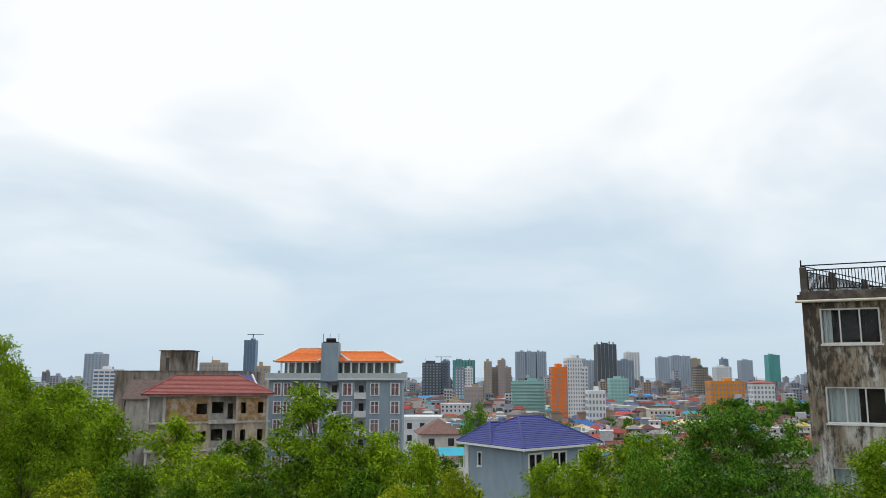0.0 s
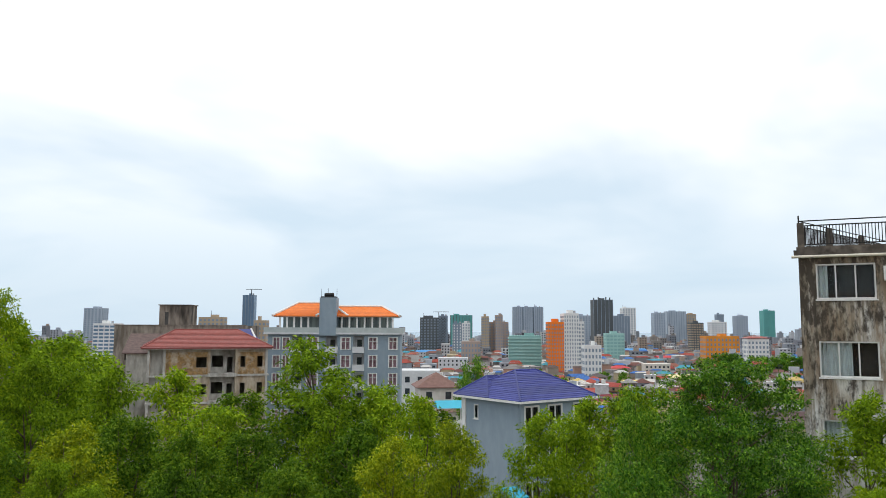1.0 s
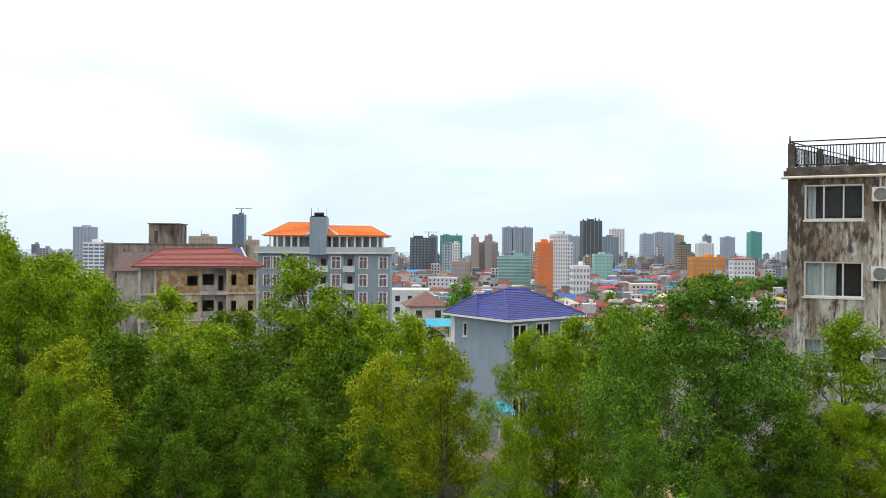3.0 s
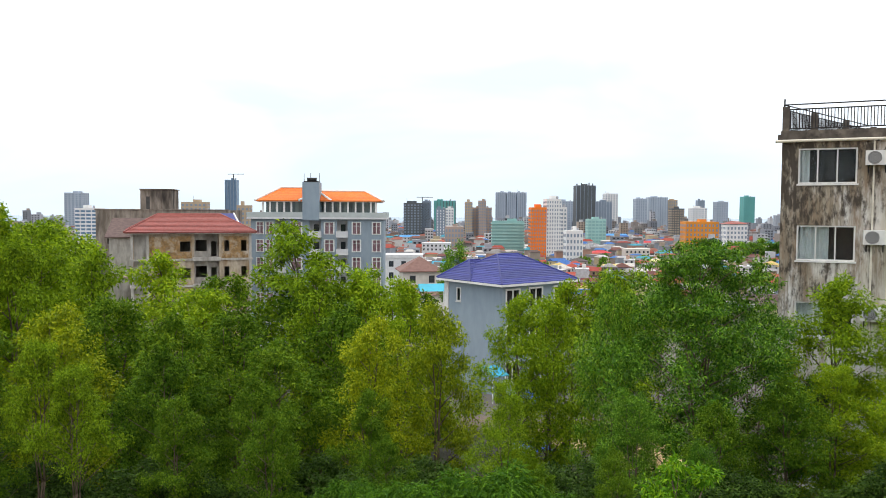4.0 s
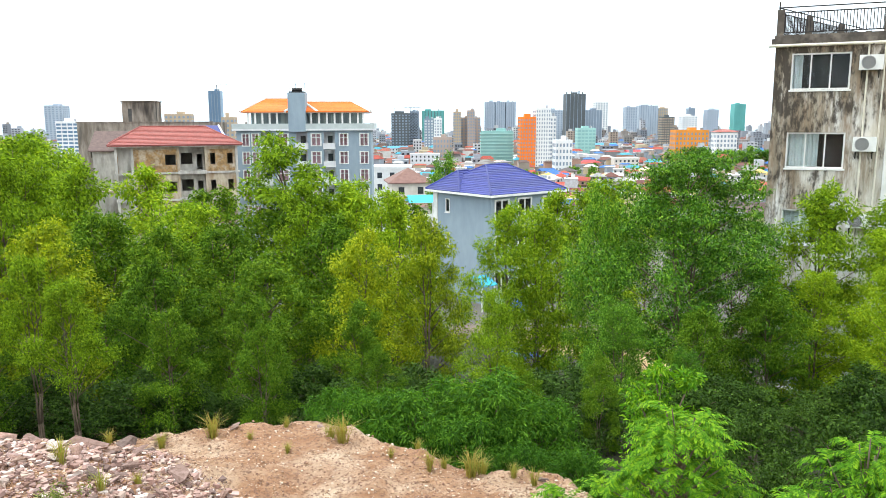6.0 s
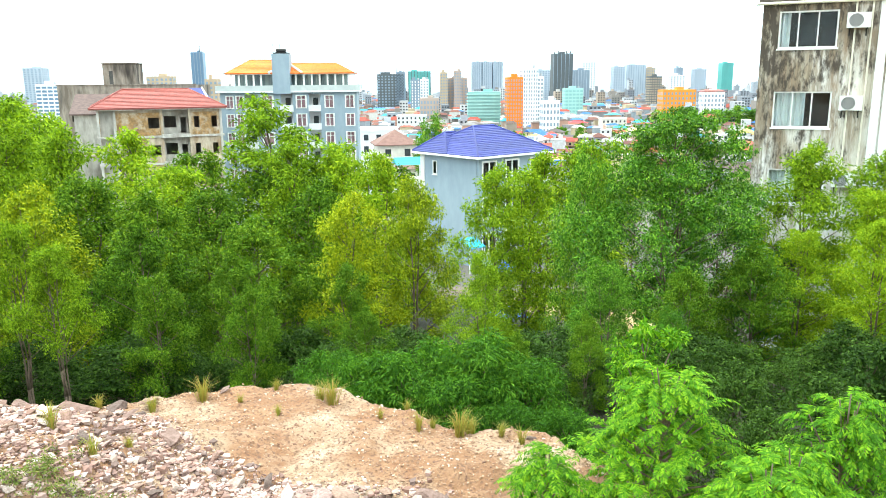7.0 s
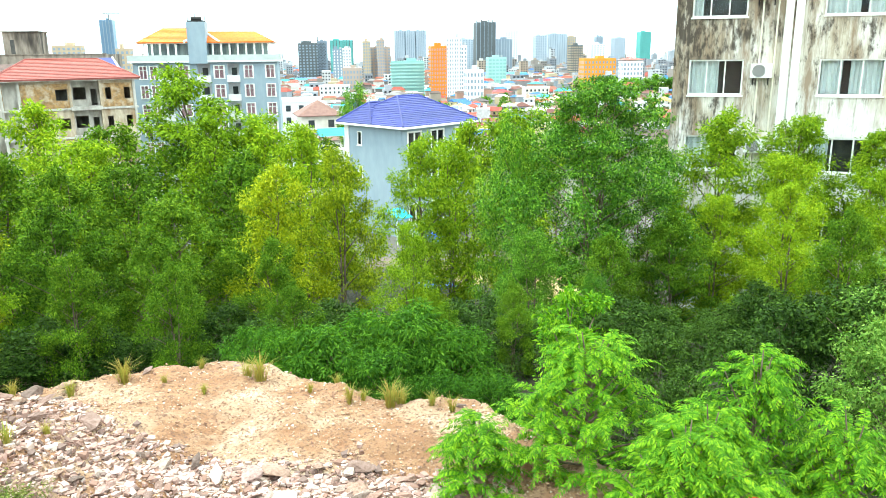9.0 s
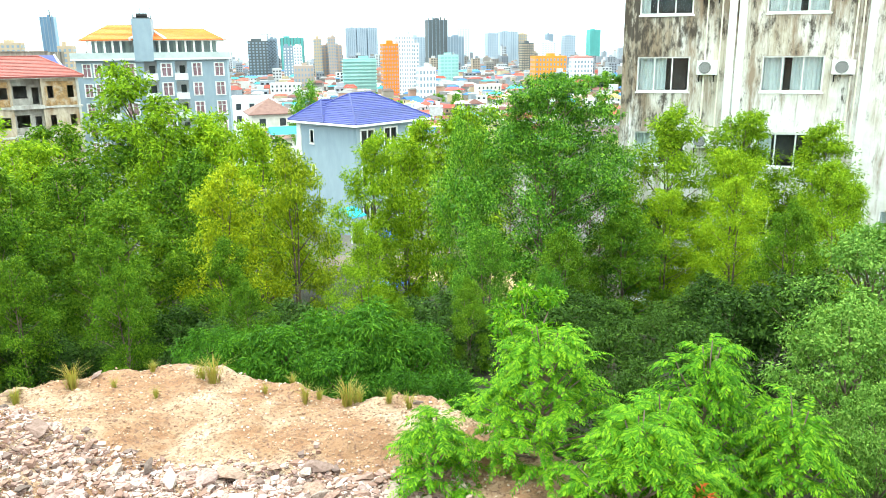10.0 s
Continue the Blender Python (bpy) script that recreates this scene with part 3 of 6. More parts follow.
def tiled_plane(parent, a, b, c, d, rows, mat, thick=0.05, step=0.05):
    """Courses of tile between the eave a-b and the ridge d-c, each lapping over the one below."""
    a, b, c, d = (Vector(p) for p in (a, b, c, d))
    n = (b - a).cross(d - a).normalized()
    for k in range(rows):
        f0, f1 = k / rows, (k + 1.12) / rows
        p, q = a.lerp(d, f0), b.lerp(c, f0)
        r, s = b.lerp(c, min(f1, 1)), a.lerp(d, min(f1, 1))
        v = [p + n * step, q + n * step, r + n * 0.006, s + n * 0.006]
        low = [p - n * 0.01, q - n * 0.01]
        part("tile_course", Build().add(v + low, [(0, 1, 2, 3), (4, 5, 1, 0)]), mat, parent)


def hip_roof(parent, x0, x1, y0, y1, z, rise, rows, mat, ridge_mat, cap=0.09):
    w, d = x1 - x0, y1 - y0
    k = min(w, d) / 2 * 0.78
    xm, ym = (x0 + x1) / 2, (y0 + y1) / 2
    if w >= d:
        r0, r1 = (x0 + k, ym, z + rise), (x1 - k, ym, z + rise)
        planes = [((x0, y0, z), (x1, y0, z), r1, r0), ((x1, y1, z), (x0, y1, z), r0, r1), ((x0, y1, z), (x0, y0, z), r0, r0), ((x1, y0, z), (x1, y1, z), r1, r1)]
        hips = [((x0, y0, z), r0), ((x0, y1, z), r0), ((x1, y0, z), r1), ((x1, y1, z), r1), (r0, r1)]
    else:
        r0, r1 = (xm, y0 + k, z + rise), (xm, y1 - k, z + rise)
        planes = [((x0, y0, z), (x1, y0, z), r0, r0), ((x1, y0, z), (x1, y1, z), r1, r0), ((x1, y1, z), (x0, y1, z), r1, r1), ((x0, y1, z), (x0, y0, z), r0, r1)]
        hips = [((x0, y0, z), r0), ((x1, y0, z), r0), ((x1, y1, z), r1), ((x0, y1, z), r1), (r0, r1)]
    roof = part("roof", Build().hip(x0 + 0.02, x1 - 0.02, y0 + 0.02, y1 - 0.02, z - 0.03, rise, k, 0.1), mat, parent)
    for p in planes:
        tiled_plane(roof, *p, rows, mat)
    for p, q in hips:
        part("ridge_cap", Build().tube(Vector(p) + Vector((0, 0, 0.04)), Vector(q) + Vector((0, 0, 0.04)), cap, n=6), ridge_mat, roof)
    return roof


hip_roof(house, -0.1, HW + 0.1, -0.1, HD + 0.1, EAVE + 0.05, 2.35, 17, M_BLUETILE, M_BLUETILE)
hip_roof(house, -0.14, 5.2, HD - 5.0, HD + 0.14, EAVE + 0.06, 1.75, 12, M_BLUETILE, M_BLUETILE)

# the unfinished house with the red roof
M_REDTILE = material("red_roof_tile", (0.3, 0.075, 0.06), (0.75, 0.72, 0.7), 1.5, 0.6, 0.1, by_object=[(0.31, 0.078, 0.065), (0.27, 0.07, 0.06), (0.33, 0.088, 0.07)])
M_OCHRE = material("bare_ochre_brickwork", (0.4, 0.24, 0.1), (0.2, 0.125, 0.06), 2.5, 0.95, 0.5, 8.0, c3=(0.5, 0.43, 0.34), scale3=0.9)
M_RAW = material("raw_render", (0.55, 0.47, 0.36), (0.3, 0.24, 0.18), 1.4, 0.92, 0.3, 8.0, stretch=(1, 1, 0.5), c3=(0.3, 0.18, 0.08), scale3=0.4)
M_RAWGREY = material("raw_grey_render", (0.56, 0.54, 0.5), (0.36, 0.34, 0.31), 1.5, 0.92, 0.3, 8.0, stretch=(1, 1, 0.4), c3=(0.2, 0.175, 0.15), scale3=0.5)
raw = thing("unfinished_house", pose(-33.9, 88.2, 0, 0, 0, 20) @ Matrix.Diagonal((0.9, 1, 1, 1)), "unfinished concrete house with red tiled roof and empty windows", "house")
RE, RW, RD = 37.2, 15.4, 9.5
raw_holes = []
for r in range(4):
    z = RE - 3.15 * r
    raw_holes += [(6.2, 7.5, z - 2.1, z - 0.9), (8.2, 9.65, z - 2.1, z - 0.75), (10.2, 10.9, z - 2.75, z - 0.95), (11.8, 12.45, z - 2.1, z - 0.8), (14.0, 14.7, z - 2.1, z - 0.8)]
mid = [h for h in raw_holes if 8 < h[0] < 11]
part("wall", Build().wall(2.2, 7.8, 18, RE, 0.3, 0.55, [h for h in raw_holes if h[0] < 7.8]), M_RAW, raw)
part("wall", Build().wall(7.8, 11.2, 18, RE, 1.3, 1.55, mid), M_RAWGREY, raw, "pale recessed balcony wall")
part("wall", Build().wall(11.2, RW - 0.3, 18, RE, 0.3, 0.55, [h for h in raw_holes if h[0] > 11.2]), M_RAW, raw)
part("wall", Build().box(0.3, 2.2, 1.0, 1.25, 18, RE), M_RAWGREY, raw)
part("wall", Build().wall(0, RD - 0.6, 18, RE, 0, 0.25, [(5.2, 6.6, RE - 2.3 - 3.15 * r, RE - 0.9 - 3.15 * r) for r in range(3)]), M_RAW, raw, m=pose(0.3, RD - 0.3, 0, 0, 0, -90))
part("wall", Build().box(RW - 0.55, RW - 0.3, 0.55, RD, 18, RE), M_RAW, raw)
part("wall", Build().box(0.55, RW - 0.55, RD - 0.25, RD, 18, RE), M_RAW, raw)
part("brickwork", Build().wall(2.45, 7.65, RE - 2.9, RE - 0.3, 0.27, 0.295, [h for h in raw_holes[:5] if h[0] < 7.8]), M_OCHRE, raw, "patchy unrendered ochre brickwork")
part("brickwork", Build().wall(11.5, RW - 0.5, RE - 2.9, RE - 0.3, 0.27, 0.295, [h for h in raw_holes[:5] if h[0] > 11.2]), M_OCHRE, raw, "patchy unrendered ochre brickwork")
for x in (7.7, 11.15):
    part("column", Build().box(x, x + 0.25, 0.2, 1.3, 18, RE), M_RAW, raw)
for x in (0.2, 2.1, RW - 0.35):
    part("column", Build().box(x, x + 0.3, 0.15, 0.45, 18, RE), M_RAWGREY, raw)
for r in range(1, 5):
    z = RE - 3.15 * r
    part("floor_slab", Build().box(0.1, RW + 0.15, 0.05, RD - 0.3, z, z + 0.2), M_RAWGREY, raw)
    part("balcony_ledge", Build().box(7.75, 11.3, -0.15, 0.3, z - 0.05, z + 0.35), M_RAWGREY, raw)
part("eave", Build().box(-0.45, RW + 0.4, -0.45, RD + 0.4, RE, RE + 0.22), M_RAWGREY, raw)
hip_roof(raw, -0.6, RW + 0.55, -0.6, RD + 0.5, RE + 0.24, 2.05, 14, M_REDTILE, M_REDTILE)
part("canopy_slab", Build().box(-9.5, 0.2, 2.5, 6.5, RE - 5.4, RE - 5.1), M_RAW, raw, "long flat concrete canopy")
for x in (-9.2, -6, -3):
    part("column", Build().box(x, x + 0.25, 2.8, 3.05, 18, RE - 5.4), M_RAWGREY, raw)

# the raw concrete block behind it, with a stair tower
shell = thing("concrete_shell_building", pose(-45.6, 107, 0, 0, 0, 4), "bare stained concrete building with rooftop stair tower", "building")
part("wall", Build().wall(0, 18, 15, 40.0, 0, 0.3, [(1.5, 2.7, 35.2, 36.8), (1.5, 2.7, 32, 33.6), (4.2, 5.4, 35.2, 36.8)]), M_CONC, shell)
part("wall", Build().box(0, 0.3, 0.3, 12, 15, 40), M_CONC, shell)
part("wall", Build().box(17.7, 18, 0.3, 12, 15, 40), M_CONC, shell)
part("wall", Build().box(0.3, 17.7, 11.7, 12, 15, 40), M_CONC, shell)
part("roof_slab", Build().box(0.3, 17.7, 0.3, 11.7, 39.0, 39.2), M_CONC, shell)
part("coping", Build().box(-0.1, 18.1, -0.12, 0.35, 40.0, 40.12), M_CONC, shell)
part("stair_tower", Build().box(5.7, 9.9, 1.2, 5.5, 39.2, 42.85), M_CONC, shell)
# No opening is cut here: a dark panel paints the doorway's shade.
part("stair_door", Build().box(6.5, 7.0, 1.17, 1.196, 40.0, 41.9), M_ROOMSHADE, shell, "dark panel standing in for the shade of an empty doorway")
part("tower_slab", Build().box(5.55, 10.05, 1.05, 5.65, 42.85, 42.98), M_CONC, shell)
M_BROWNTILE = material("brown_roof_tile", (0.1, 0.065, 0.06), (0.15, 0.1, 0.09), 2, 0.8, 0.2, stretch=(1, 1, 4))
gab = thing("brown_roofed_house", pose(-40.5, 97.5, 0, 0, 0, 6), "rendered house with a brown tiled gable roof", "house")
part("wall", Build().box(0.4, 15, 0.4, 6.6, 16, 36.6), M_RAWGREY, gab)
part("gable_end", Build().gable(0.4, 15, 0.4, 6.6, 36.55, 1.9), M_RAWGREY, gab)
gr = part("roof", Build().add([(0, 0, 36.4), (15.6, 0, 36.4), (15.6, 3.5, 38.75), (0, 3.5, 38.75), (0, 7, 36.4), (15.6, 7, 36.4), (0, 0, 36.55), (15.6, 0, 36.55), (15.6, 3.5, 38.95), (0, 3.5, 38.95), (0, 7, 36.55), (15.6, 7, 36.55)],
     [(6, 7, 8, 9), (9, 8, 11, 10), (3, 2, 1, 0), (4, 5, 2, 3), (0, 1, 7, 6), (10, 11, 5, 4), (0, 6, 9, 3), (3, 9, 10, 4), (1, 2, 8, 7), (2, 5, 11, 8)]), M_BROWNTILE, gab)
gab2 = thing("blue_roof_shed", pose(-27.6, 99.5, 0, 0, 0, 6), "small house with a blue tiled roof and white verge", "house")
part("wall", Build().box(0.2, 3.6, 0.2, 5.8, 16, 36.9), M_RAWGREY, gab2)
part("roof", Build().add([(0, 0, 36.9), (4.2, 0, 36.9), (2.4, 3, 39.6), (-0.4, 3, 39.6), (4.2, 6, 36.9), (0, 6, 36.9)], [(0, 1, 2, 3), (3, 2, 4, 5), (0, 3, 5), (1, 4, 2), (5, 4, 1, 0)]), M_BLUETILE, gab2)
part("verge", Build().tube((4.2, -0.02, 36.95), (2.45, 3, 39.65), 0.12, n=5), M_WHITE, gab2)

# the blue-grey hotel with orange roofs
M_ORANGE = material("orange_roof_tile", (0.75, 0.2, 0.04), (0.85, 0.8, 0.75), 1.5, 0.6, 0.1, by_object=[(0.85, 0.22, 0.03), (0.78, 0.19, 0.025)])
M_WHITE2 = material("hotel_white", (0.7, 0.71, 0.72), (0.6, 0.61, 0.63), 1.2, 0.7, 0.05)
M_PINK = material("pink_curtain", (0.55, 0.3, 0.33), (0.42, 0.24, 0.3), 3, 0.9, 0.0, stretch=(6, 6, 1))
hotel = thing("hotel_building", pose(-29.2, 129.5, 0, 0, 0, 1.5), "blue-grey hotel with white windows, balconies and orange roof", "building")
TZ = 38.6
HT_W, HT_D = 22.3, 14.0
bays = [(0.8, 2.15, "w"), (2.4, 3.75, "w"), (6.5, 8.6, "w"), (12.2, 14.0, "w"), (16.9, 18.5, "w"), (20.3, 21.9, "w")]
balcs = [(4.0, 5.7), (9.8, 11.7), (14.4, 16.2)]
ho = []
for r in range(8):
    z = TZ - 0.45 - 3.0 * r
    ho += [(a, b, z - 2.15, z) for a, b, _ in bays] + [(a, b, z - 2.25, z + 0.2) for a, b in balcs]
part("wall", Build().wall(0, HT_W, 10, TZ, 0, 0.3, ho), M_GREY, hotel)
part("wall", Build().box(0, 0.3, 0.3, HT_D, 10, TZ), M_GREY, hotel)
part("wall", Build().box(HT_W - 0.3, HT_W, 0.3, HT_D, 10, TZ), M_GREY, hotel)
part("wall", Build().box(0.3, HT_W - 0.3, HT_D - 0.3, HT_D, 10, TZ), M_GREY, hotel)
part("inner_wall", Build().box(0.3, HT_W - 0.3, 1.55, 1.7, 10, TZ), M_WHITE2, hotel)
part("terrace_slab", Build().box(-0.6, HT_W + 0.6, -0.7, HT_D + 0.4, TZ, TZ + 0.3), M_WHITE2, hotel)
win_frame = Build().ring(0, 1, 0, 2.15, -0.12, 0.1, 0.13).mesh("window", M_WHITE)
win_mull = Build().box(0.46, 0.54, -0.05, 0.05, 0.13, 2.02).mesh("mullion", M_WHITE)
win_bar = Build().box(0.13, 0.45, -0.05, 0.05, 1.4, 1.48).mesh("glazing_bar", M_WHITE)
win_pane = Build().box(0.1, 0.9, 0.02, 0.04, 0.1, 2.05).mesh("pane", M_GLASS)
win_cur = Build().box(0.05, 0.95, 0.2, 0.22, 0.05, 2.1).mesh("curtain", M_PINK)
balc = Build().box(-0.05, 1.05, -0.7, 0.3, -0.3, -0.12).box(-0.05, 1.05, -0.7, -0.6, -0.12, 0.75).box(-0.05, 0, -0.6, 0.0, -0.12, 0.75).box(1.0, 1.05, -0.6, 0.0, -0.12, 0.75).mesh("balcony", M_WHITE2)
door_m = Build().box(0.3, 0.75, 1.46, 1.5, -0.05, 1.9).mesh("balcony_door", M_PANE)
for r in range(8):
    z = TZ - 2.6 - 3.0 * r
    for a, b, _ in bays:
        w = part("window", win_frame, None, hotel, m=pose(a, 0, z) @ Matrix.Diagonal((b - a, 1, 1, 1)))
        part("pane", win_pane, None, w)
        part("curtain", win_cur, None, w)
        part("mullion", win_mull, None, w)
        part("glazing_bar", win_bar, None, w)
        part("glazing_bar", win_bar, None, w, m=pose(0.41, 0, 0))
    for a, b in balcs:
        w = part("balcony", balc, None, hotel, m=pose(a, 0, z - 0.2) @ Matrix.Diagonal((b - a, 1, 1, 1)))
        part("balcony_door", door_m, None, w)
# terrace storey: parapet, posts, glass and roofs
part("parapet", Build().box(-0.6, HT_W + 0.6, -0.7, -0.55, TZ + 0.3, TZ + 1.15).box(-0.6, -0.45, -0.55, HT_D, TZ + 0.3, TZ + 1.15).box(HT_W + 0.45, HT_W + 0.6, -0.55, HT_D, TZ + 0.3, TZ + 1.15), material("pale_glass_parapet", (0.5, 0.55, 0.54), (0.42, 0.47, 0.47), 0.8, 0.3, 0.0), hotel, "pale glazed terrace parapet")
post_m = Build().box(-0.14, 0.14, -0.14, 0.14, 0, 2.6).mesh("terrace_post", M_WHITE)
for x in (1.8, 3.0, 4.2, 5.4, 6.6, 12.3, 13.6, 14.9, 16.2, 17.5, 18.8, 20.1, 21.0):
    part("terrace_post", post_m, None, hotel, m=pose(x, 1.0, TZ + 0.3))
part("terrace_room", Build().box(2.0, HT_W - 1.6, 3.0, HT_D - 1, TZ + 0.3, TZ + 2.9), material("terrace_glass", (0.12, 0.16, 0.17), (0.25, 0.32, 0.3), 0.9, 0.2, 0, stretch=(2, 2, 0.2)), hotel)
part("terrace_beam", Build().box(0.9, 8.3, 0.6, HT_D - 0.5, TZ + 2.9, TZ + 3.1).box(11.0, HT_W - 0.4, 0.6, HT_D - 0.5, TZ + 2.9, TZ + 3.1), M_WHITE, hotel)
hip_roof(hotel, 0.6, 13.4, 0.3, 9.6, TZ + 3.12, 2.3, 12, M_ORANGE, M_WHITE, 0.22)
hip_roof(hotel, 8.0, HT_W - 0.1, 0.2, 8.5, TZ + 3.13, 1.7, 10, M_ORANGE, M_WHITE, 0.22)
part("lift_tower", Build().box(8.7, 11.5, -0.75, 3.2, TZ - 0.2, TZ + 6.2), M_GREY, hotel)
part("tower_cap", Build().box(8.9, 11.3, -0.5, 3.0, TZ + 6.2, TZ + 6.4), M_STEEL, hotel)
part("water_tank", Build().tube((9.3, 1, TZ + 6.72), (10.9, 1, TZ + 6.72), 0.32, n=10), M_STEEL, hotel)
for x in (8.8, 9.9, 11.4):
    part("aerial", Build().tube((x, 1, TZ + 6.2), (x, 1, TZ + 7.8), 0.05, n=4), M_STEEL, hotel)


# ---- trees ----
def leaf_cloud(rng, centres, radii, per, length, width, droop=0.5, spread=1.0):
    """Folded leaves round the clump centres: arrays of vertices and faces."""
    per, length, width = int(per * 1.45), length * 0.88, width * 1.1
    n = len(centres) * per
    c = np.repeat(centres, per, 0)
    r = np.repeat(radii, per, 0)
    d = rng.normal(size=(n, 3))
    d /= np.linalg.norm(d, axis=1, keepdims=True)
    d[:, 2] = np.where(d[:, 2] < 0, d[:, 2] * 0.6, d[:, 2])
    p = c + d * r[:, None] * (rng.uniform(0.2, 1.25, (n, 1)) ** 0.7) * np.array([spread, spread, 0.78])
    axis = d * 0.8 + rng.normal(size=(n, 3)) * 0.55
    axis[:, 2] -= droop
    axis /= np.linalg.norm(axis, axis=1, keepdims=True)
    side = np.cross(axis, rng.normal(size=(n, 3)) * 0.42 + d * 0.6 + np.array([0, 0, 0.75]))
    side /= np.linalg.norm(side, axis=1, keepdims=True) + 1e-9
    ln = length * rng.uniform(0.6, 1.3, (n, 1))
    wd = width * rng.uniform(0.7, 1.25, (n, 1))
    bend = np.cross(side, axis) * ln * 0.12
    lean = rng.choice([-1.0, 1.0], (n, 1))
    v = np.stack([p, p + axis * ln * 0.5 + side * wd * 1.35 * lean + bend, p + axis * ln], 1).reshape(-1, 3)
    return v, np.arange(n * 3).reshape(-1, 3)


def tree(seed, H, R, clumps, per, mat, low=0.2, top=0.55, length=0.17, width=0.032, stems=2, clump=0.62, droop=0.5):
    """A tree standing at the origin: trunk with limbs, and a crown of leafy clumps inside an uneven outline."""
    rng = np.random.default_rng(seed)
    each = 4
    lobes = max(4, clumps // each)
    clumps = lobes * each
    lt = low + (0.95 - low) * ((np.arange(lobes) + rng.uniform(0.2, 0.8, lobes)) / lobes) ** 0.9
    prof = np.interp(lt, [0, low, top, 0.85, 1.0], [0.3, 0.85, 1.0, 0.5, 0.06])
    ang = np.arange(lobes) * 2.4 + rng.normal(size=lobes) * 0.35
    rad = R * prof * np.sqrt(rng.uniform(0.1, 0.95, lobes)) * (1 + 0.2 * np.sin(ang * 2 + seed))
    middle = np.stack([rad * np.cos(ang), rad * np.sin(ang), H * lt * 0.95], 1)
    size = R * 0.24 * rng.uniform(0.7, 1.3, lobes) * np.interp(lt, [0, 0.7, 1], [1.05, 0.9, 0.5])
    d = rng.normal(size=(clumps, 3))
    d /= np.linalg.norm(d, axis=1, keepdims=True)
    d[:, 2] = np.where(rng.uniform(size=clumps) < 0.7, np.abs(d[:, 2]), d[:, 2])
    centres = np.repeat(middle, each, 0) + d * np.repeat(size, each)[:, None] * rng.uniform(0.55, 1.05, (clumps, 1)) * np.array([1, 1, 1.6])
    centres[:, 2] = np.clip(centres[:, 2], 0.15, H * 0.97)
    sizes = clump * rng.uniform(0.6, 1.15, clumps) * np.interp(centres[:, 2] / H, [0, 0.75, 1], [1, 0.85, 0.55])
    v, f = leaf_cloud(rng, centres, sizes, per, length, width, droop)
    wood = Build()
    for s in range(stems):
        a = 2 * math.pi * s / stems + seed
        prev = Vector((0.12 * math.cos(a), 0.12 * math.sin(a), -0.6))
        for k in range(1, 7):
            q = Vector((R * 0.22 * math.cos(a) * k / 6 + rng.normal() * 0.06, R * 0.22 * math.sin(a) * k / 6 + rng.normal() * 0.06, H * 0.88 * k / 6))
            girth = 0.013 * H / math.sqrt(stems)
            w0, w1 = girth * (1.1 - (k - 1) / 6), girth * (1.1 - k / 6)
            wood.tube(prev, q, w0, w1, 7)
            prev = q
    for k in range(lobes):
        c = Vector(middle[k])
        foot = Vector((c.x * 0.12, c.y * 0.12, max(c.z - 0.35 * math.hypot(c.x, c.y) - 0.5, 0.5)))
        wood.tube(foot, c, 0.03, 0.01, 4)
    return wood, array_mesh("crown", v, f, mat)


TREE_KINDS = {}


def tree_kind(key, mat, label, category="tree", **kw):
    wood, crown = tree(mat=mat, **kw)
    far = dict(kw, per=int(kw["per"] * 0.62), length=kw.get("length", 0.17) * 1.18, width=kw.get("width", 0.032) * 1.3)
    TREE_KINDS[key] = (wood.mesh("trunk", M_BARK, True), crown, tree(mat=mat, **far)[1], label, category, kw["H"])


def plant(key, x, y, top_z, wide=1.0, turn=0.0, group="trees on the slope"):
    """A tree whose top reaches top_z, rooted in the ground at x, y."""
    trunk, near_crown, far_crown, label, category, H = TREE_KINDS[key]
    crown = far_crown if y > 29 and key != "town" else near_crown
    z = height(x, y) - 0.05
    s = max((top_z - z) / (H * 0.96), 0.15)
    t = thing(category, pose(x, y, z, 0, 0, turn), label, category, group)
    m = Matrix.Diagonal((s * wide, s * wide, s, 1))
    part("trunk", trunk, None, t, m=m)
    part("crown", crown, None, t, m=m)
    return t


tree_kind("acacia", M_LEAF, "slender green acacia tree with dense feathery crown", seed=1, H=9, R=2.1, clumps=120, per=125, low=0.1, length=0.18, width=0.034)
tree_kind("acacia_b", M_LEAF, "leafy green acacia tree with a loose crown", seed=2, H=9, R=2.4, clumps=125, per=125, low=0.05, top=0.45, length=0.18, width=0.034)
tree_kind("acacia_c", M_LEAF, "tall narrow green acacia tree", seed=3, H=10, R=1.9, clumps=100, per=125, low=0.1, top=0.42, stems=1, length=0.18, width=0.034)
tree_kind("green", M_LEAF_MID, "full green tree with leaves to the ground", seed=31, H=8, R=2.5, clumps=125, per=135, low=0.03, top=0.4, length=0.18, width=0.036)
tree_kind("green_b", M_LEAF_MID, "leafy green tree with an uneven crown", seed=32, H=9, R=2.4, clumps=115, per=135, low=0.08, top=0.5, length=0.18, width=0.036)
tree_kind("yellowish", M_LEAF_YELLOW, "yellow-green acacia tree in young leaf", seed=4, H=8, R=2.0, clumps=110, per=125, low=0.1, length=0.18, width=0.034)
tree_kind("dark", M_LEAF_DARK, "broad dark green tree with glossy leaves", seed=5, H=10, R=3.6, clumps=165, per=122, low=0.08, top=0.6, clump=0.75, length=0.19, width=0.04)
tree_kind("broad", M_LEAF_DARK, "big spreading tree with small glossy green leaves", seed=41, H=10, R=3.7, clumps=310, per=160, low=0.04, top=0.45, clump=0.58, stems=4, length=0.155, width=0.034)
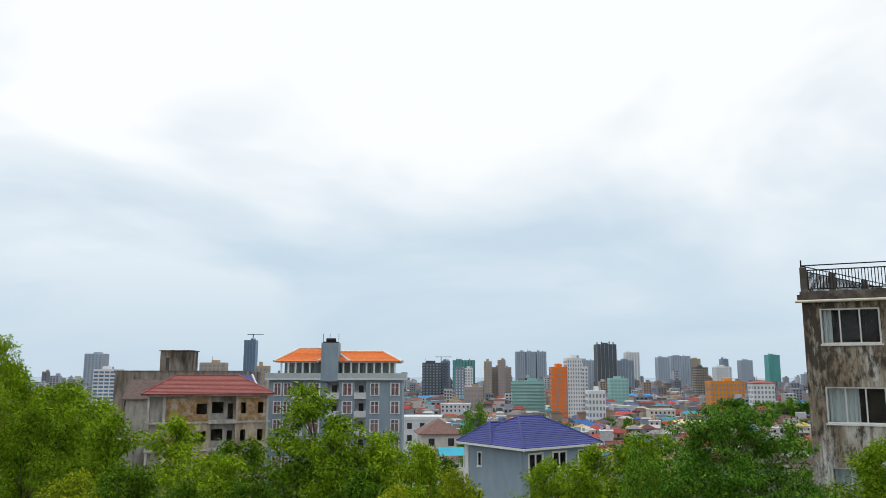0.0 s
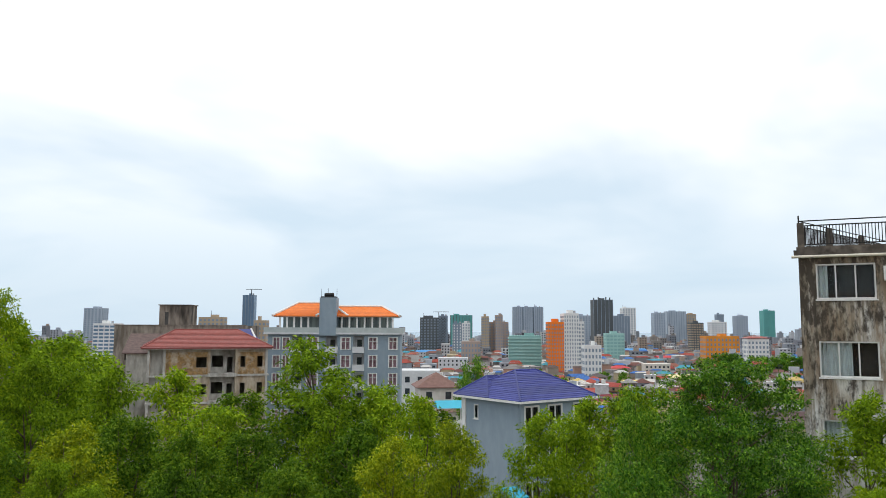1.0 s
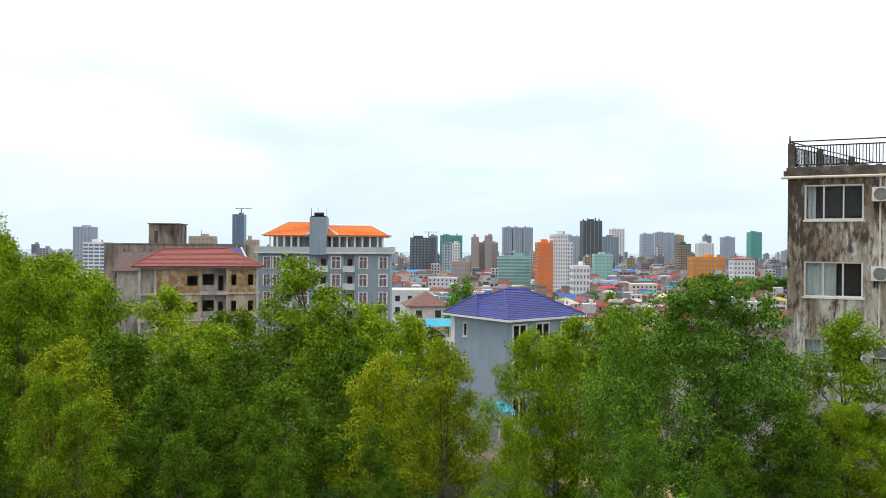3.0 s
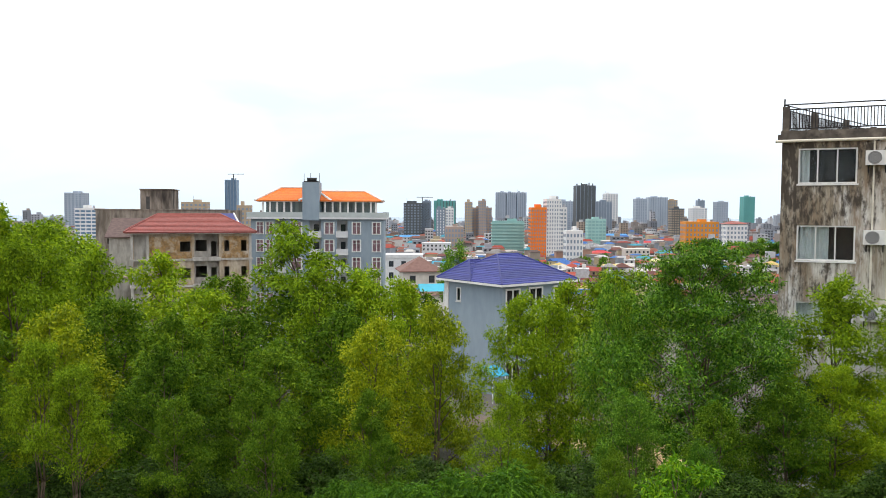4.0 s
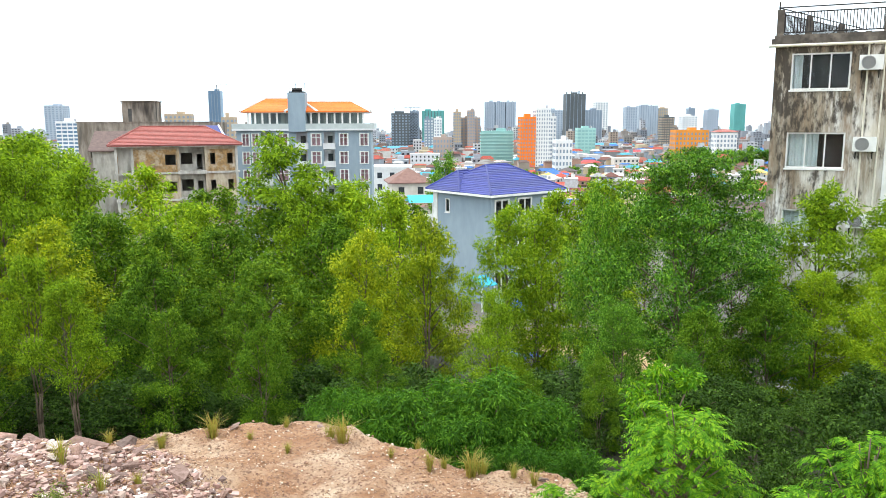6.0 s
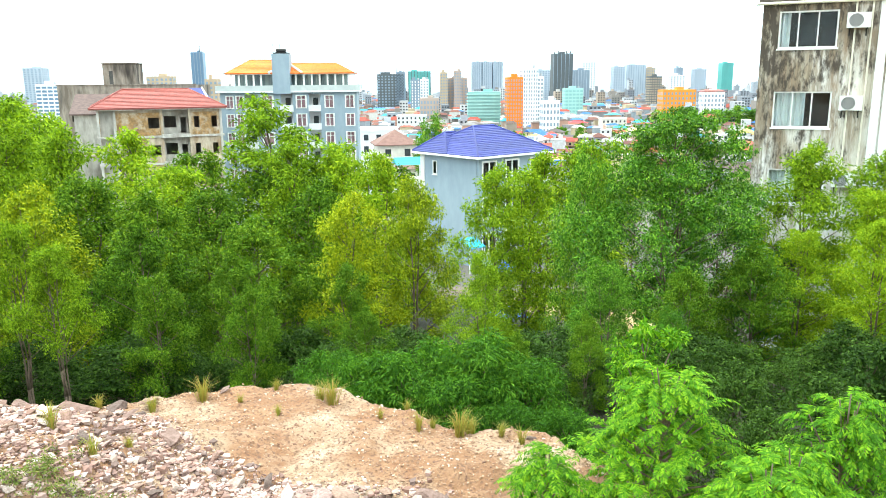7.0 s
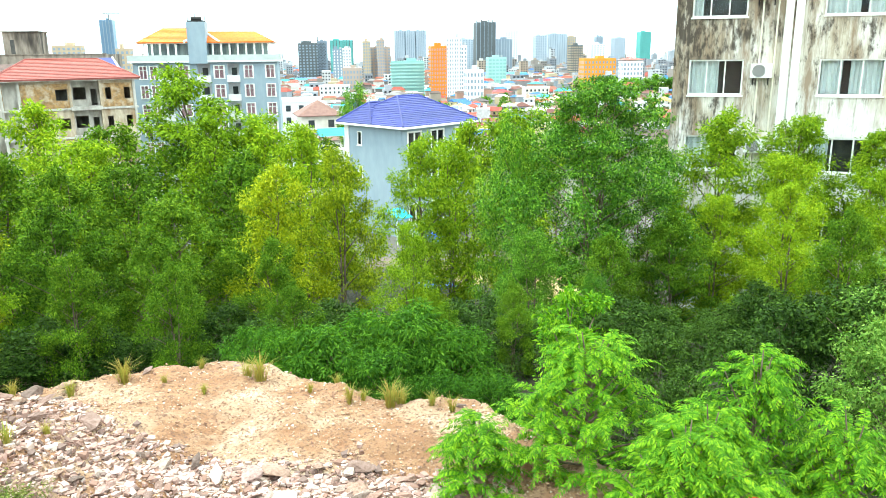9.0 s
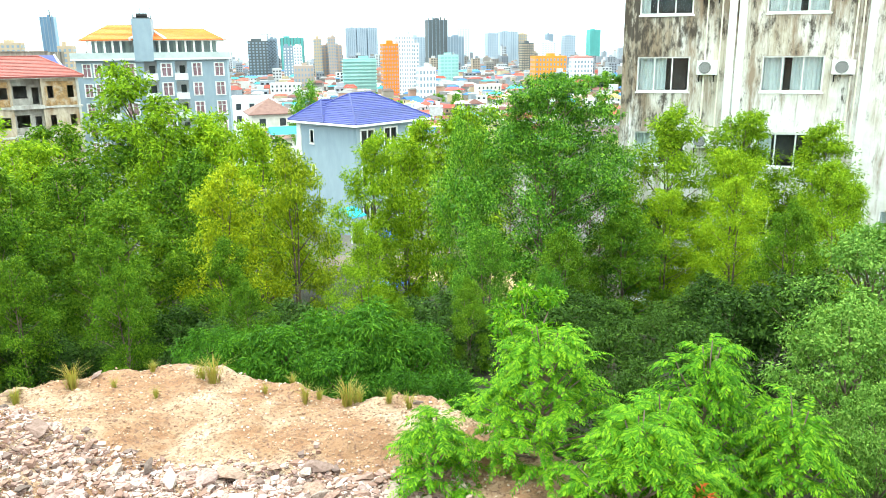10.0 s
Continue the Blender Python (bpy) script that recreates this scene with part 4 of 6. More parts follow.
tree_kind("bare_stemmed", M_LEAF, "slender tree on several bare reddish stems", seed=16, H=9, R=2.2, clumps=90, per=125, low=0.42, top=0.7, stems=5, length=0.18, width=0.034)
tree_kind("town", M_LEAF_DARK, "dark green tree standing among town houses", seed=9, H=9, R=4.0, clumps=46, per=34, low=0.15, clump=1.1, length=0.75, width=0.2)
tree_kind("scrub", M_SCRUB, "leafy undergrowth bush, coloured dark for the shade beneath the trees", "bush", seed=7, H=4, R=2.1, clumps=80, per=70, low=0.03, top=0.35, clump=0.62, stems=3, length=0.2, width=0.042)
tree_kind("bamboo", M_BAMBOO, "bright green narrow-leaved bush at the dirt's edge", "bush", seed=8, H=2.2, R=1.4, clumps=80, per=125, low=0.05, top=0.4, length=0.15, width=0.015, clump=0.42, stems=4, droop=0.9)


# kind, root x and y, height of the top, width, turn
for key, x, y, top, wide, turn in (
    ("acacia_c", -16.3, 27.5, 41.5, 0.8, 10), ("acacia", -14.6, 27.0, 39.1, 0.8, 80), ("acacia", -17.6, 31.0, 40.5, 1.0, 200), ("acacia_b", -15.9, 31.0, 38.9, 0.9, 140),
    ("yellowish", -10.9, 22.5, 37.2, 1.0, 30), ("acacia", -13.1, 30.0, 38.5, 0.85, 60), ("acacia", -12.3, 36.0, 38.1, 1.0, 250), ("acacia_b", -9.0, 30.5, 37.0, 1.1, 300),
    ("green_b", -7.0, 28.0, 36.3, 1.1, 15), ("acacia_c", -7.4, 44.0, 39.6, 1.25, 100), ("acacia", -5.4, 38.5, 37.2, 0.9, 220), ("acacia_b", -2.9, 39.0, 37.3, 1.0, 40),
    ("acacia", -1.0, 37.0, 36.8, 0.95, 130), ("yellowish", -1.7, 25.0, 36.5, 0.85, 70), ("yellowish", 0.5, 26.5, 36.8, 0.8, 190), ("green", -5.0, 25.0, 35.6, 1.1, 270),
    ("acacia", 3.7, 29.0, 36.9, 0.9, 20), ("acacia_b", 5.2, 30.5, 36.6, 0.75, 115), ("acacia_b", 8.7, 33.0, 37.7, 1.0, 300), ("acacia", 6.6, 34.0, 37.0, 0.9, 260),
    ("broad", 8.7, 23.3, 39.1, 0.93, 20),
    ("dark", 6.4, 24.9, 37.6, 0.5, 150), ("dark", 11.3, 25.0, 37.0, 0.7, 220),
    ("acacia", 13.6, 24.3, 38.0, 1.0, 10), ("acacia_b", 17.0, 25.0, 37.8, 1.1, 200), ("acacia", 19.5, 24.0, 37.3, 1.1, 320), ("acacia_b", 15.2, 22.8, 36.7, 1.0, 75), ("acacia_b", 12.2, 21.6, 35.7, 0.9, 160), ("acacia", 18.0, 21.5, 36.3, 1.0, 240),
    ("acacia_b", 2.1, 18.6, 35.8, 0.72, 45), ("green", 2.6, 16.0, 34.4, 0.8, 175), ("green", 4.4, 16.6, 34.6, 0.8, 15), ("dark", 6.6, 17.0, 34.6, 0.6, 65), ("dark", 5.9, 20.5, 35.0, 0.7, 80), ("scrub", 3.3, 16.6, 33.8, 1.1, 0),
    ("green", -0.9, 18.3, 34.4, 0.8, 290), ("green", -3.8, 18.4, 35.0, 0.8, 340), ("green_b", -6.2, 18.6, 35.4, 0.9, 65), ("bare_stemmed", -8.2, 17.6, 36.4, 0.8, 120), ("bare_stemmed", -9.4, 18.3, 36.9, 0.8, 20), ("green", -7.4, 21.5, 36.0, 0.9, 120),
    ("green_b", -10.8, 18.0, 36.2, 0.9, 210), ("green", -8.4, 25.0, 36.5, 1.0, 180), ("green", -2.6, 30.0, 35.6, 0.8, 30), ("green_b", -13.2, 21.5, 37.6, 0.9, 30),
    ("green", 8.0, 20.0, 34.8, 0.9, 140), ("acacia", 13.6, 20.0, 36.2, 0.9, 230), ("acacia", -15.5, 20.5, 37.0, 0.9, 130),
    ("acacia_b", 16.5, 19.0, 36.4, 0.9, 20), ("green", 13.0, 16.5, 36.0, 0.8, 300),
    ("green_b", -10.5, 40.0, 36.8, 1.1, 33), ("green", -6.6, 42.0, 36.0, 1.2, 70), ("acacia_b", -4.2, 45.0, 36.2, 1.1, 160), ("green", -3.6, 33.5, 35.8, 1.0, 250), ("green_b", -0.4, 43.0, 35.6, 1.0, 10),
    ("green_b", -11.4, 28.0, 36.9, 1.1, 200), ("green", -4.8, 21.5, 35.2, 0.9, 95), ("green_b", -1.6, 21.5, 34.9, 0.9, 310), ("green", 10.5, 21.0, 35.2, 0.9, 60),
    ("dark", 4.6, 108.0, 35.4, 0.62, 0), ("dark", 15.5, 62.0, 35.0, 0.7, 60), ("dark", 19.0, 60.0, 34.4, 0.7, 130), ("dark", 23.5, 62.0, 34.2, 0.7, 200), ("dark", -42.5, 85.0, 37.4, 0.7, 10),
    ("acacia", -20.0, 40.0, 39.6, 1.2, 10), ("acacia_b", -22.5, 48.0, 39.2, 1.2, 90), ("acacia_b", -18.5, 36.0, 39.6, 1.1, 10),
):
    plant(key, x, y, top, wide, turn)
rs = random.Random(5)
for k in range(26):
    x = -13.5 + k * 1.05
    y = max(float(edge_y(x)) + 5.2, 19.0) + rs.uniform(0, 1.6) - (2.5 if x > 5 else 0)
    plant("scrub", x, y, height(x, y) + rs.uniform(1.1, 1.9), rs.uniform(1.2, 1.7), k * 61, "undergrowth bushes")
for x, y, top in ((1.0, 14.3, 33.8), (0.0, 15.1, 34.1), (2.1, 13.6, 33.5), (-0.9, 15.4, 33.8), (3.2, 13.1, 33.5), (1.6, 15.4, 34.3), (-1.6, 16.0, 33.8), (4.2, 12.0, 33.6), (2.6, 15.0, 33.9)):
    plant("bamboo", x, y, top + 0.2, 1.1, x * 77, "bushes along the dirt")
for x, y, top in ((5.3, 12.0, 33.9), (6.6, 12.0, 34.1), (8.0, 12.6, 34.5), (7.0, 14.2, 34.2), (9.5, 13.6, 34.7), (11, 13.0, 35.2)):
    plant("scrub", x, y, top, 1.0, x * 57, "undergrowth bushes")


def frond_shrub(seed, H, R, limbs, mat, frond_len=0.5, leaf=0.1):
    """A young pinnate tree: a thin stem, rising limbs, and at their ends whorls of fronds with paired leaflets."""
    rng = np.random.default_rng(seed)
    verts, wood = [], Build()
    wood.tube((0, 0, -0.4), (0.05, 0.02, H * 0.7), 0.04, 0.01, 6)
    for k in range(limbs):
        t = (k + 0.5) / limbs
        a = k * 2.4 + rng.normal() * 0.3
        reach = R * np.interp(t, [0, 0.35, 1.0], [0.85, 1.0, 0.1]) * rng.uniform(0.55, 1.05)
        foot = Vector((0.02, 0.0, H * t * 0.72))
        tip = Vector((reach * math.cos(a), reach * math.sin(a), H * (0.16 + 0.82 * t) + rng.normal() * 0.05))
        wood.tube(foot, tip, 0.02, 0.008, 5)
        for j in range(10):
            s0 = rng.uniform(0.6, 1.0)
            base = np.array(foot.lerp(tip, s0))
            fa = a + rng.normal() * 1.1
            out = np.array([math.cos(fa), math.sin(fa), rng.uniform(0.15, 0.8)])
            out /= np.linalg.norm(out)
            side = np.cross(out, [0, 0, 1.0])
            side /= np.linalg.norm(side)
            L = frond_len * rng.uniform(0.65, 1.2)
            s = np.linspace(0.1, 1, 15)
            spine = base + out * (L * s)[:, None] + np.array([0, 0, -1.0]) * (0.5 * L * s**2.4)[:, None]
            tang = np.gradient(spine, axis=0)
            tang /= np.linalg.norm(tang, axis=1, keepdims=True)
            for sg in (-1, 1):
                ll = leaf * np.interp(s, [0, 0.4, 1], [0.7, 1.0, 0.6]) * rng.uniform(0.85, 1.15)
                d = side * sg * 0.9 + tang * 0.45 + np.array([0, 0, -0.35]) + rng.normal(size=(15, 3)) * 0.16
                d /= np.linalg.norm(d, axis=1, keepdims=True)
                w = tang * 0.015
                v = np.stack([spine, spine + d * (ll * 0.5)[:, None] + w, spine + d * ll[:, None], spine + d * (ll * 0.5)[:, None] - w], 1)
                verts.extend(v)
            ribbon = np.stack([spine[:-1] - side * 0.004, spine[:-1] + side * 0.004, spine[1:] + side * 0.004, spine[1:] - side * 0.004], 1)
            verts.extend(ribbon)
    v = np.array(verts).reshape(-1, 3)
    return wood, array_mesh("crown", v, np.arange(len(v)).reshape(-1, 4), mat)


for seed, x, y, top, H, R, n, label in (
    (11, 3.55, 9.0, 36.3, 2.6, 1.35, 54, "young pinnate-leaved tree with bright green arching fronds"),
    (12, 4.0, 6.9, 35.95, 2.3, 1.05, 46, "bright green feathery shrub with a few red shoots"),
    (13, 5.9, 8.6, 36.1, 2.6, 1.2, 50, "spreading green shrub with feathery fronds"),
    (14, 1.95, 8.8, 35.25, 1.5, 0.6, 22, "small shrub with drooping feathery fronds"),
    (15, 4.8, 7.9, 35.6, 2.0, 0.9, 34, "low bright green shrub of feathery fronds"),
    (16, 6.6, 7.6, 35.4, 2.0, 1.0, 34, "low green shrub of feathery fronds"),
):
    wood, crown = frond_shrub(seed, H, R, n, M_FROND)
    z = min(top - H, height(x, y))
    s = thing("shrub", pose(x, y, z, 0, 0, 40 * seed), label, "shrub", "feathery shrubs")
    k = (top - z) / H
    part("trunk", wood.mesh("trunk", M_BARK), None, s, m=Matrix.Diagonal((1, 1, k, 1)))
    part("crown", crown, None, s, m=Matrix.Diagonal((1, 1, k, 1)))
    if seed == 12:
        M_RED = leaf_material("red_shoot", [(0.35, 0.07, 0.02), (0.5, 0.13, 0.03)], 0.3)
        v, f = leaf_cloud(np.random.default_rng(3), np.array([(0.55, -0.45, H * 0.6), (0.7, -0.35, H * 0.5), (0.4, -0.6, H * 0.52)]), np.array([0.13, 0.12, 0.1]), 26, 0.1, 0.018)
        part("red_shoot", array_mesh("red_shoot", v, f, M_RED), None, s, "withered orange-red shoots", m=pose(0, 0, 0, 0, 0, -40 * seed))
tree_kind("sapling", M_FROND, "thin bright green sapling behind the feathery shrub", seed=22, H=3, R=0.75, clumps=48, per=60, low=0.2, top=0.45, length=0.11, width=0.022, clump=0.24, stems=1)
plant("sapling", 3.75, 10.2, 36.55, 0.9, 60, "broad-leaved trees")
tree_kind("round", M_ROUND, "grey-green broad-leaved tree beside the shrubs", seed=21, H=4, R=1.7, clumps=132, per=135, low=0.05, top=0.5, length=0.1, width=0.03, clump=0.4)
for x, y, top, wide, turn in ((9.0, 9.5, 35.9, 0.85, 0), (8.5, 8.1, 35.2, 0.75, 100), (12.4, 13.0, 36.2, 1.0, 200)):
    plant("round", x, y, top, wide, turn, "broad-leaved trees")


# ---- stones, grass tufts ----
def stone_mesh(seed, n=11):
    rng = np.random.default_rng(seed)
    bm = bmesh.new()
    pts = rng.normal(size=(n, 3))
    pts /= np.linalg.norm(pts, axis=1, keepdims=True)
    pts *= rng.uniform(0.8, 1.05, (n, 1)) * np.array([1.0, rng.uniform(0.5, 0.85), rng.uniform(0.28, 0.6)])
    for p in pts:
        bm.verts.new(p)
    bmesh.ops.convex_hull(bm, input=bm.verts)
    loose = [v for v in bm.verts if not v.link_faces]
    bmesh.ops.delete(bm, geom=loose, context="VERTS")
    me = bpy.data.meshes.new("rock")
    bm.to_mesh(me)
    bm.free()
    me.materials.append(M_ROCK)
    return me


STONES = [stone_mesh(k) for k in range(12)]
rr = random.Random(9)


def rubble_edge(x):
    return float(np.interp(x, [-9, -6, -3.5, -1.6, 0.5, 2], [13.6, 13.0, 11.1, 9.9, 9.5, 8.8]))


def rock(x, y, size, label="", sink=0.35, tilt=25):
    z = height(x, y)
    ob = new("rock", rr.choice(STONES))
    ob.matrix_basis = pose(x, y, z + size * 0.35 * (1 - sink), rr.uniform(-tilt, tilt), rr.uniform(-tilt, tilt), rr.uniform(0, 360)) @ Matrix.Diagonal((size, size * rr.uniform(0.6, 1), size * rr.uniform(0.5, 0.9), 1))
    return tagged(ob, label or "broken pinkish-grey rock lying in the rubble", "rock", "rubble rocks")


for k in range(270):
    x = rr.uniform(-7.0, 2.0)
    y = rubble_edge(x) - rr.uniform(0, 1) * min(1.3 + 0.9 * max(0, -x), 4.2) - 0.05
    if y > 6.5:
        rock(x, y, rr.choice((0.07, 0.08, 0.09, 0.1, 0.12, 0.14, 0.18, 0.24)) * rr.uniform(0.8, 1.25))
for x, y, s in ((-6.2, 13.3, 0.55), (-5.4, 13.5, 0.36), (-4.9, 13.7, 0.3), (-6.9, 12.0, 0.5), (-1.6, 9.55, 0.34), (-0.85, 9.6, 0.35), (-2.4, 9.9, 0.4), (-0.2, 9.75, 0.22), (0.35, 9.55, 0.26), (0.75, 9.4, 0.2), (-3.6, 14.3, 0.26), (2.2, 11.5, 0.16), (-1.9, 14.5, 0.2), (1.0, 9.2, 0.25), (-3.6, 10.6, 0.35)):
    rock(x, y, s, "large broken boulder resting on the dirt")


def scatter(count, place, sizes, seed):
    """Many little stones as one mesh."""
    rng = np.random.default_rng(seed)
    block = np.array([(x, y, z) for z in (-1, 1) for y in (-1, 1) for x in (-1, 1)], float) * 0.6
    quad = np.array([(0, 2, 3, 1), (4, 5, 7, 6), (0, 1, 5, 4), (2, 6, 7, 3), (0, 4, 6, 2), (1, 3, 7, 5)])
    vs, fs = [], []
    for k in range(count):
        x, y = place(rng)
        s = sizes[0] * (sizes[1] / sizes[0]) ** rng.uniform(0, 1) ** 1.6
        p = (block * rng.uniform(0.6, 1.2, (8, 1)) + rng.normal(size=(8, 3)) * 0.16) * np.array([1, rng.uniform(0.5, 0.95), rng.uniform(0.35, 0.75)]) * s
        a = rng.uniform(0, 6.28)
        rot = np.array([[math.cos(a), -math.sin(a), 0], [math.sin(a), math.cos(a), 0], [0, 0, 1]])
        vs.append(p @ rot.T + np.array([x, y, height(x, y) + s * 0.12 + 0.006]))
        fs.append(quad + 8 * k)
    return np.concatenate(vs), np.concatenate(fs)


def stones_material(name, cols):
    m = material(name, (0.5, 0.4, 0.33), (0.4, 0.3, 0.25), 12, 0.92, 0.3)
    nt = m.node_tree
    geo = nt.nodes.new("ShaderNodeNewGeometry")
    ramp = nt.nodes.new("ShaderNodeValToRGB")
    ramp.color_ramp.interpolation = "CONSTANT"
    while len(ramp.color_ramp.elements) < len(cols):
        ramp.color_ramp.elements.new(0.5)
    for k, c in enumerate(cols):
        e = ramp.color_ramp.elements[k]
        e.position, e.color = k / len(cols), (*c, 1)
    nt.links.new(geo.outputs["Random Per Island"], ramp.inputs[0])
    nt.links.new(ramp.outputs[0], nt.nodes["Principled BSDF"].inputs["Base Color"])
    return m


M_STONES = stones_material("loose_stones", [(0.33, 0.2, 0.165), (0.38, 0.28, 0.235), (0.22, 0.125, 0.095), (0.37, 0.24, 0.205), (0.44, 0.31, 0.28), (0.56, 0.47, 0.43), (0.29, 0.18, 0.15), (0.16, 0.105, 0.09), (0.48, 0.35, 0.29), (0.25, 0.155, 0.13)])
M_GRAVEL = stones_material("dirt_gravel", [(0.4, 0.25, 0.16), (0.3, 0.18, 0.115), (0.5, 0.34, 0.23), (0.24, 0.13, 0.09), (0.44, 0.28, 0.18), (0.6, 0.48, 0.38), (0.34, 0.2, 0.13)])


def in_rubble(rng):
    x = 2.4 - 10.0 * rng.uniform(0, 1) ** 0.72
    return x, rubble_edge(x) - rng.uniform(0, 1) * min(1.9 + 1.2 * max(0, -x), 6.5) + rng.normal(0, 0.22)


def on_dirt(rng):
    x = rng.uniform(-8, 3.4)
    return x, rng.uniform(8.0, float(edge_y(x)) + 0.3)


v, f = scatter(32000, in_rubble, (0.013, 0.1), 31)
tagged(new("loose_rubble", array_mesh("loose_rubble", v, f, M_STONES)), "loose pink and white broken stones over the heap", "rubble", kind="stuff")
v, f = scatter(15000, on_dirt, (0.007, 0.04), 32)
tagged(new("gravel", array_mesh("gravel", v, f, M_GRAVEL)), "small stones strewn over the orange dirt", "gravel", kind="stuff")


def grass_tuft(seed, H, n):
    rng = np.random.default_rng(seed)
    vs = []
    for k in range(n):
        a, lean = rng.uniform(0, 6.28), rng.uniform(0.1, 0.75)
        h = H * rng.uniform(0.5, 1.1)
        d = np.array([math.cos(a), math.sin(a), 0])
        s = np.array([-d[1], d[0], 0]) * 0.007
        b0 = d * rng.uniform(0, 0.08)
        m1 = b0 + d * lean * h * 0.3 + np.array([0, 0, h * 0.6])
        t1 = b0 + d * lean * h + np.array([0, 0, h * (1 - 0.35 * lean)])
        vs += [b0 - s, b0 + s, m1 + s * 0.7, m1 - s * 0.7, m1 - s * 0.7, m1 + s * 0.7, t1 + s * 0.1, t1 - s * 0.1]
    return array_mesh("grass_tuft", np.array(vs), np.arange(len(vs)).reshape(-1, 4), M_DRYGRASS)


M_WEED = leaf_material("weed_leaf", [(0.05, 0.085, 0.015), (0.13, 0.17, 0.035), (0.27, 0.26, 0.075)], 0.15)
tree_kind("weed", M_WEED, "low straggling olive weeds growing over the rubble", "weed", seed=61, H=1.0, R=2.3, clumps=48, per=11, low=0.05, top=0.4, length=0.24, width=0.05, clump=0.4, stems=3)
for k, (x, y, top) in enumerate(((-4.6, 8.7, 0.16), (-4.2, 8.4, 0.15), (-3.9, 8.2, 0.14), (-4.7, 8.2, 0.16), (-3.7, 8.5, 0.1))):
    plant("weed", x, y, height(x, y) + top, 1.1, 40 * k, "weeds on the rubble")
TUFTS = [grass_tuft(50 + k, 0.5, 90) for k in range(4)]
for k, (x, y, s) in enumerate(((-3.95, 14.0, 1.2), (-4.75, 13.4, 0.8), (-1.35, 13.5, 1.3), (-1.6, 13.7, 0.9), (-3.1, 13.5, 0.5), (0.3, 12.1, 0.8), (1.0, 11.9, 1.1), (1.2, 12.05, 0.9), (0.55, 12.3, 0.6), (-2.3, 12.9, 0.5), (-0.4, 12.8, 0.5),
                                  (1.7, 11.6, 0.6), (-5.8, 13.6, 0.7), (-4.2, 9.4, 0.7), (-4.9, 9.8, 0.8), (-3.9, 9.9, 0.5), (0.1, 13.2, 0.6), (2.0, 11.3, 0.7), (-2.6, 14.6, 0.6))):
    ob = new("grass_tuft", TUFTS[k % 4])
    ob.matrix_basis = pose(x, y, height(x, y) - 0.02, 0, 0, k * 53) @ Matrix.Diagonal((s, s, s, 1))
    tagged(ob, "dry yellow-green grass tuft growing out of the dirt", "grass tuft", "grass tufts")


# ---- the town ----
def house_kind(seed, w, d, storeys, roof):
    """A town house at the origin: walls, roof and each window; the copies share its meshes."""
    rng = random.Random(seed)
    h = 3.2 * storeys
    root = thing("town_house", pose(0, 0, -60), TOWN_LABELS[roof], "house", "houses of the town")
    part("wall", Build().box(0, w, 0, d, -6, h), M_CITYWALL, root)
    if roof == "hip":
        part("roof", Build().hip(-0.7, w + 0.7, -0.7, d + 0.7, h + 0.15, min(w, d) * 0.27), M_CITYROOF, root)
    elif roof == "gable":
        part("roof", Build().gable(-0.6, w + 0.6, -0.6, d + 0.6, h, d * 0.25), M_CITYROOF, root)
    elif roof == "sheet":
        part("roof", Build().add([(-1, -1.2, h + 0.2), (w + 1, -1.2, h + 0.2), (w + 1, d + 1, h + 1.2), (-1, d + 1, h + 1.2), (-1, -1.2, h), (w + 1, -1.2, h), (w + 1, d + 1, h + 1.0), (-1, d + 1, h + 1.0)],
                                 [(0, 1, 2, 3), (7, 6, 5, 4), (0, 4, 5, 1), (2, 6, 7, 3), (1, 5, 6, 2), (3, 7, 4, 0)]), M_CITYROOF, root)
    else:
        part("roof", Build().box(-0.3, w + 0.3, -0.3, d + 0.3, h, h + 0.25), M_WHITE2, root)
        part("roof_room", Build().box(w * 0.2, w * 0.5, d * 0.3, d * 0.7, h + 0.25, h + 2.4), M_CITYWALL, root)
        part("water_tank", Build().tube((w * 0.82, d * 0.4, h + 0.25), (w * 0.82, d * 0.4, h + 1.9), 0.6, n=8), M_STEEL2, root)
    pane = Build().box(0, 1.3, -0.06, -0.005, 0, 1.5).mesh("window", M_PANE)
    nw = max(2, int(w / 3.4))
    for s in range(storeys):
        for k in range(nw):
            x = w * (k + 0.5) / nw - 0.65
            part("window", pane, None, root, m=pose(x, 0, 3.2 * s + 0.9))
        part("window", pane, None, root, m=pose(0, d * 0.6, 3.2 * s + 0.9, 0, 0, -90))
        part("window", pane, None, root, m=pose(w, d * 0.4, 3.2 * s + 0.9, 0, 0, 90))
    if storeys > 1:
        part("balcony", Build().box(0.3, w - 0.3, -1.1, -0.01, 2.9, 3.1).box(0.3, w - 0.3, -1.1, -1.0, 3.1, 3.9), M_WHITE2, root)
    return root


TOWN_LABELS = {"hip": "rendered town house with a tiled hip roof", "gable": "rendered town house with a gable roof", "sheet": "town house under a sloping metal sheet roof",
               "flat": "flat-roofed concrete town house with a roof room and tank"}
M_STEEL2 = material("galvanised_tank", (0.45, 0.46, 0.48), (0.32, 0.33, 0.35), 3, 0.4, 0.05, metal=0.6)
KINDS = [house_kind(100 + k, *a) for k, a in enumerate(((8.5, 8, 2, "hip"), (11, 8, 1, "hip"), (7, 10, 3, "flat"), (10, 7, 2, "gable"), (13, 8, 1, "gable"), (14, 9, 1, "sheet"), (6.5, 9, 3, "flat"), (9, 9, 2, "hip"), (15, 8, 1, "sheet")))]
rt = random.Random(77)
y, row = 270.0, 0
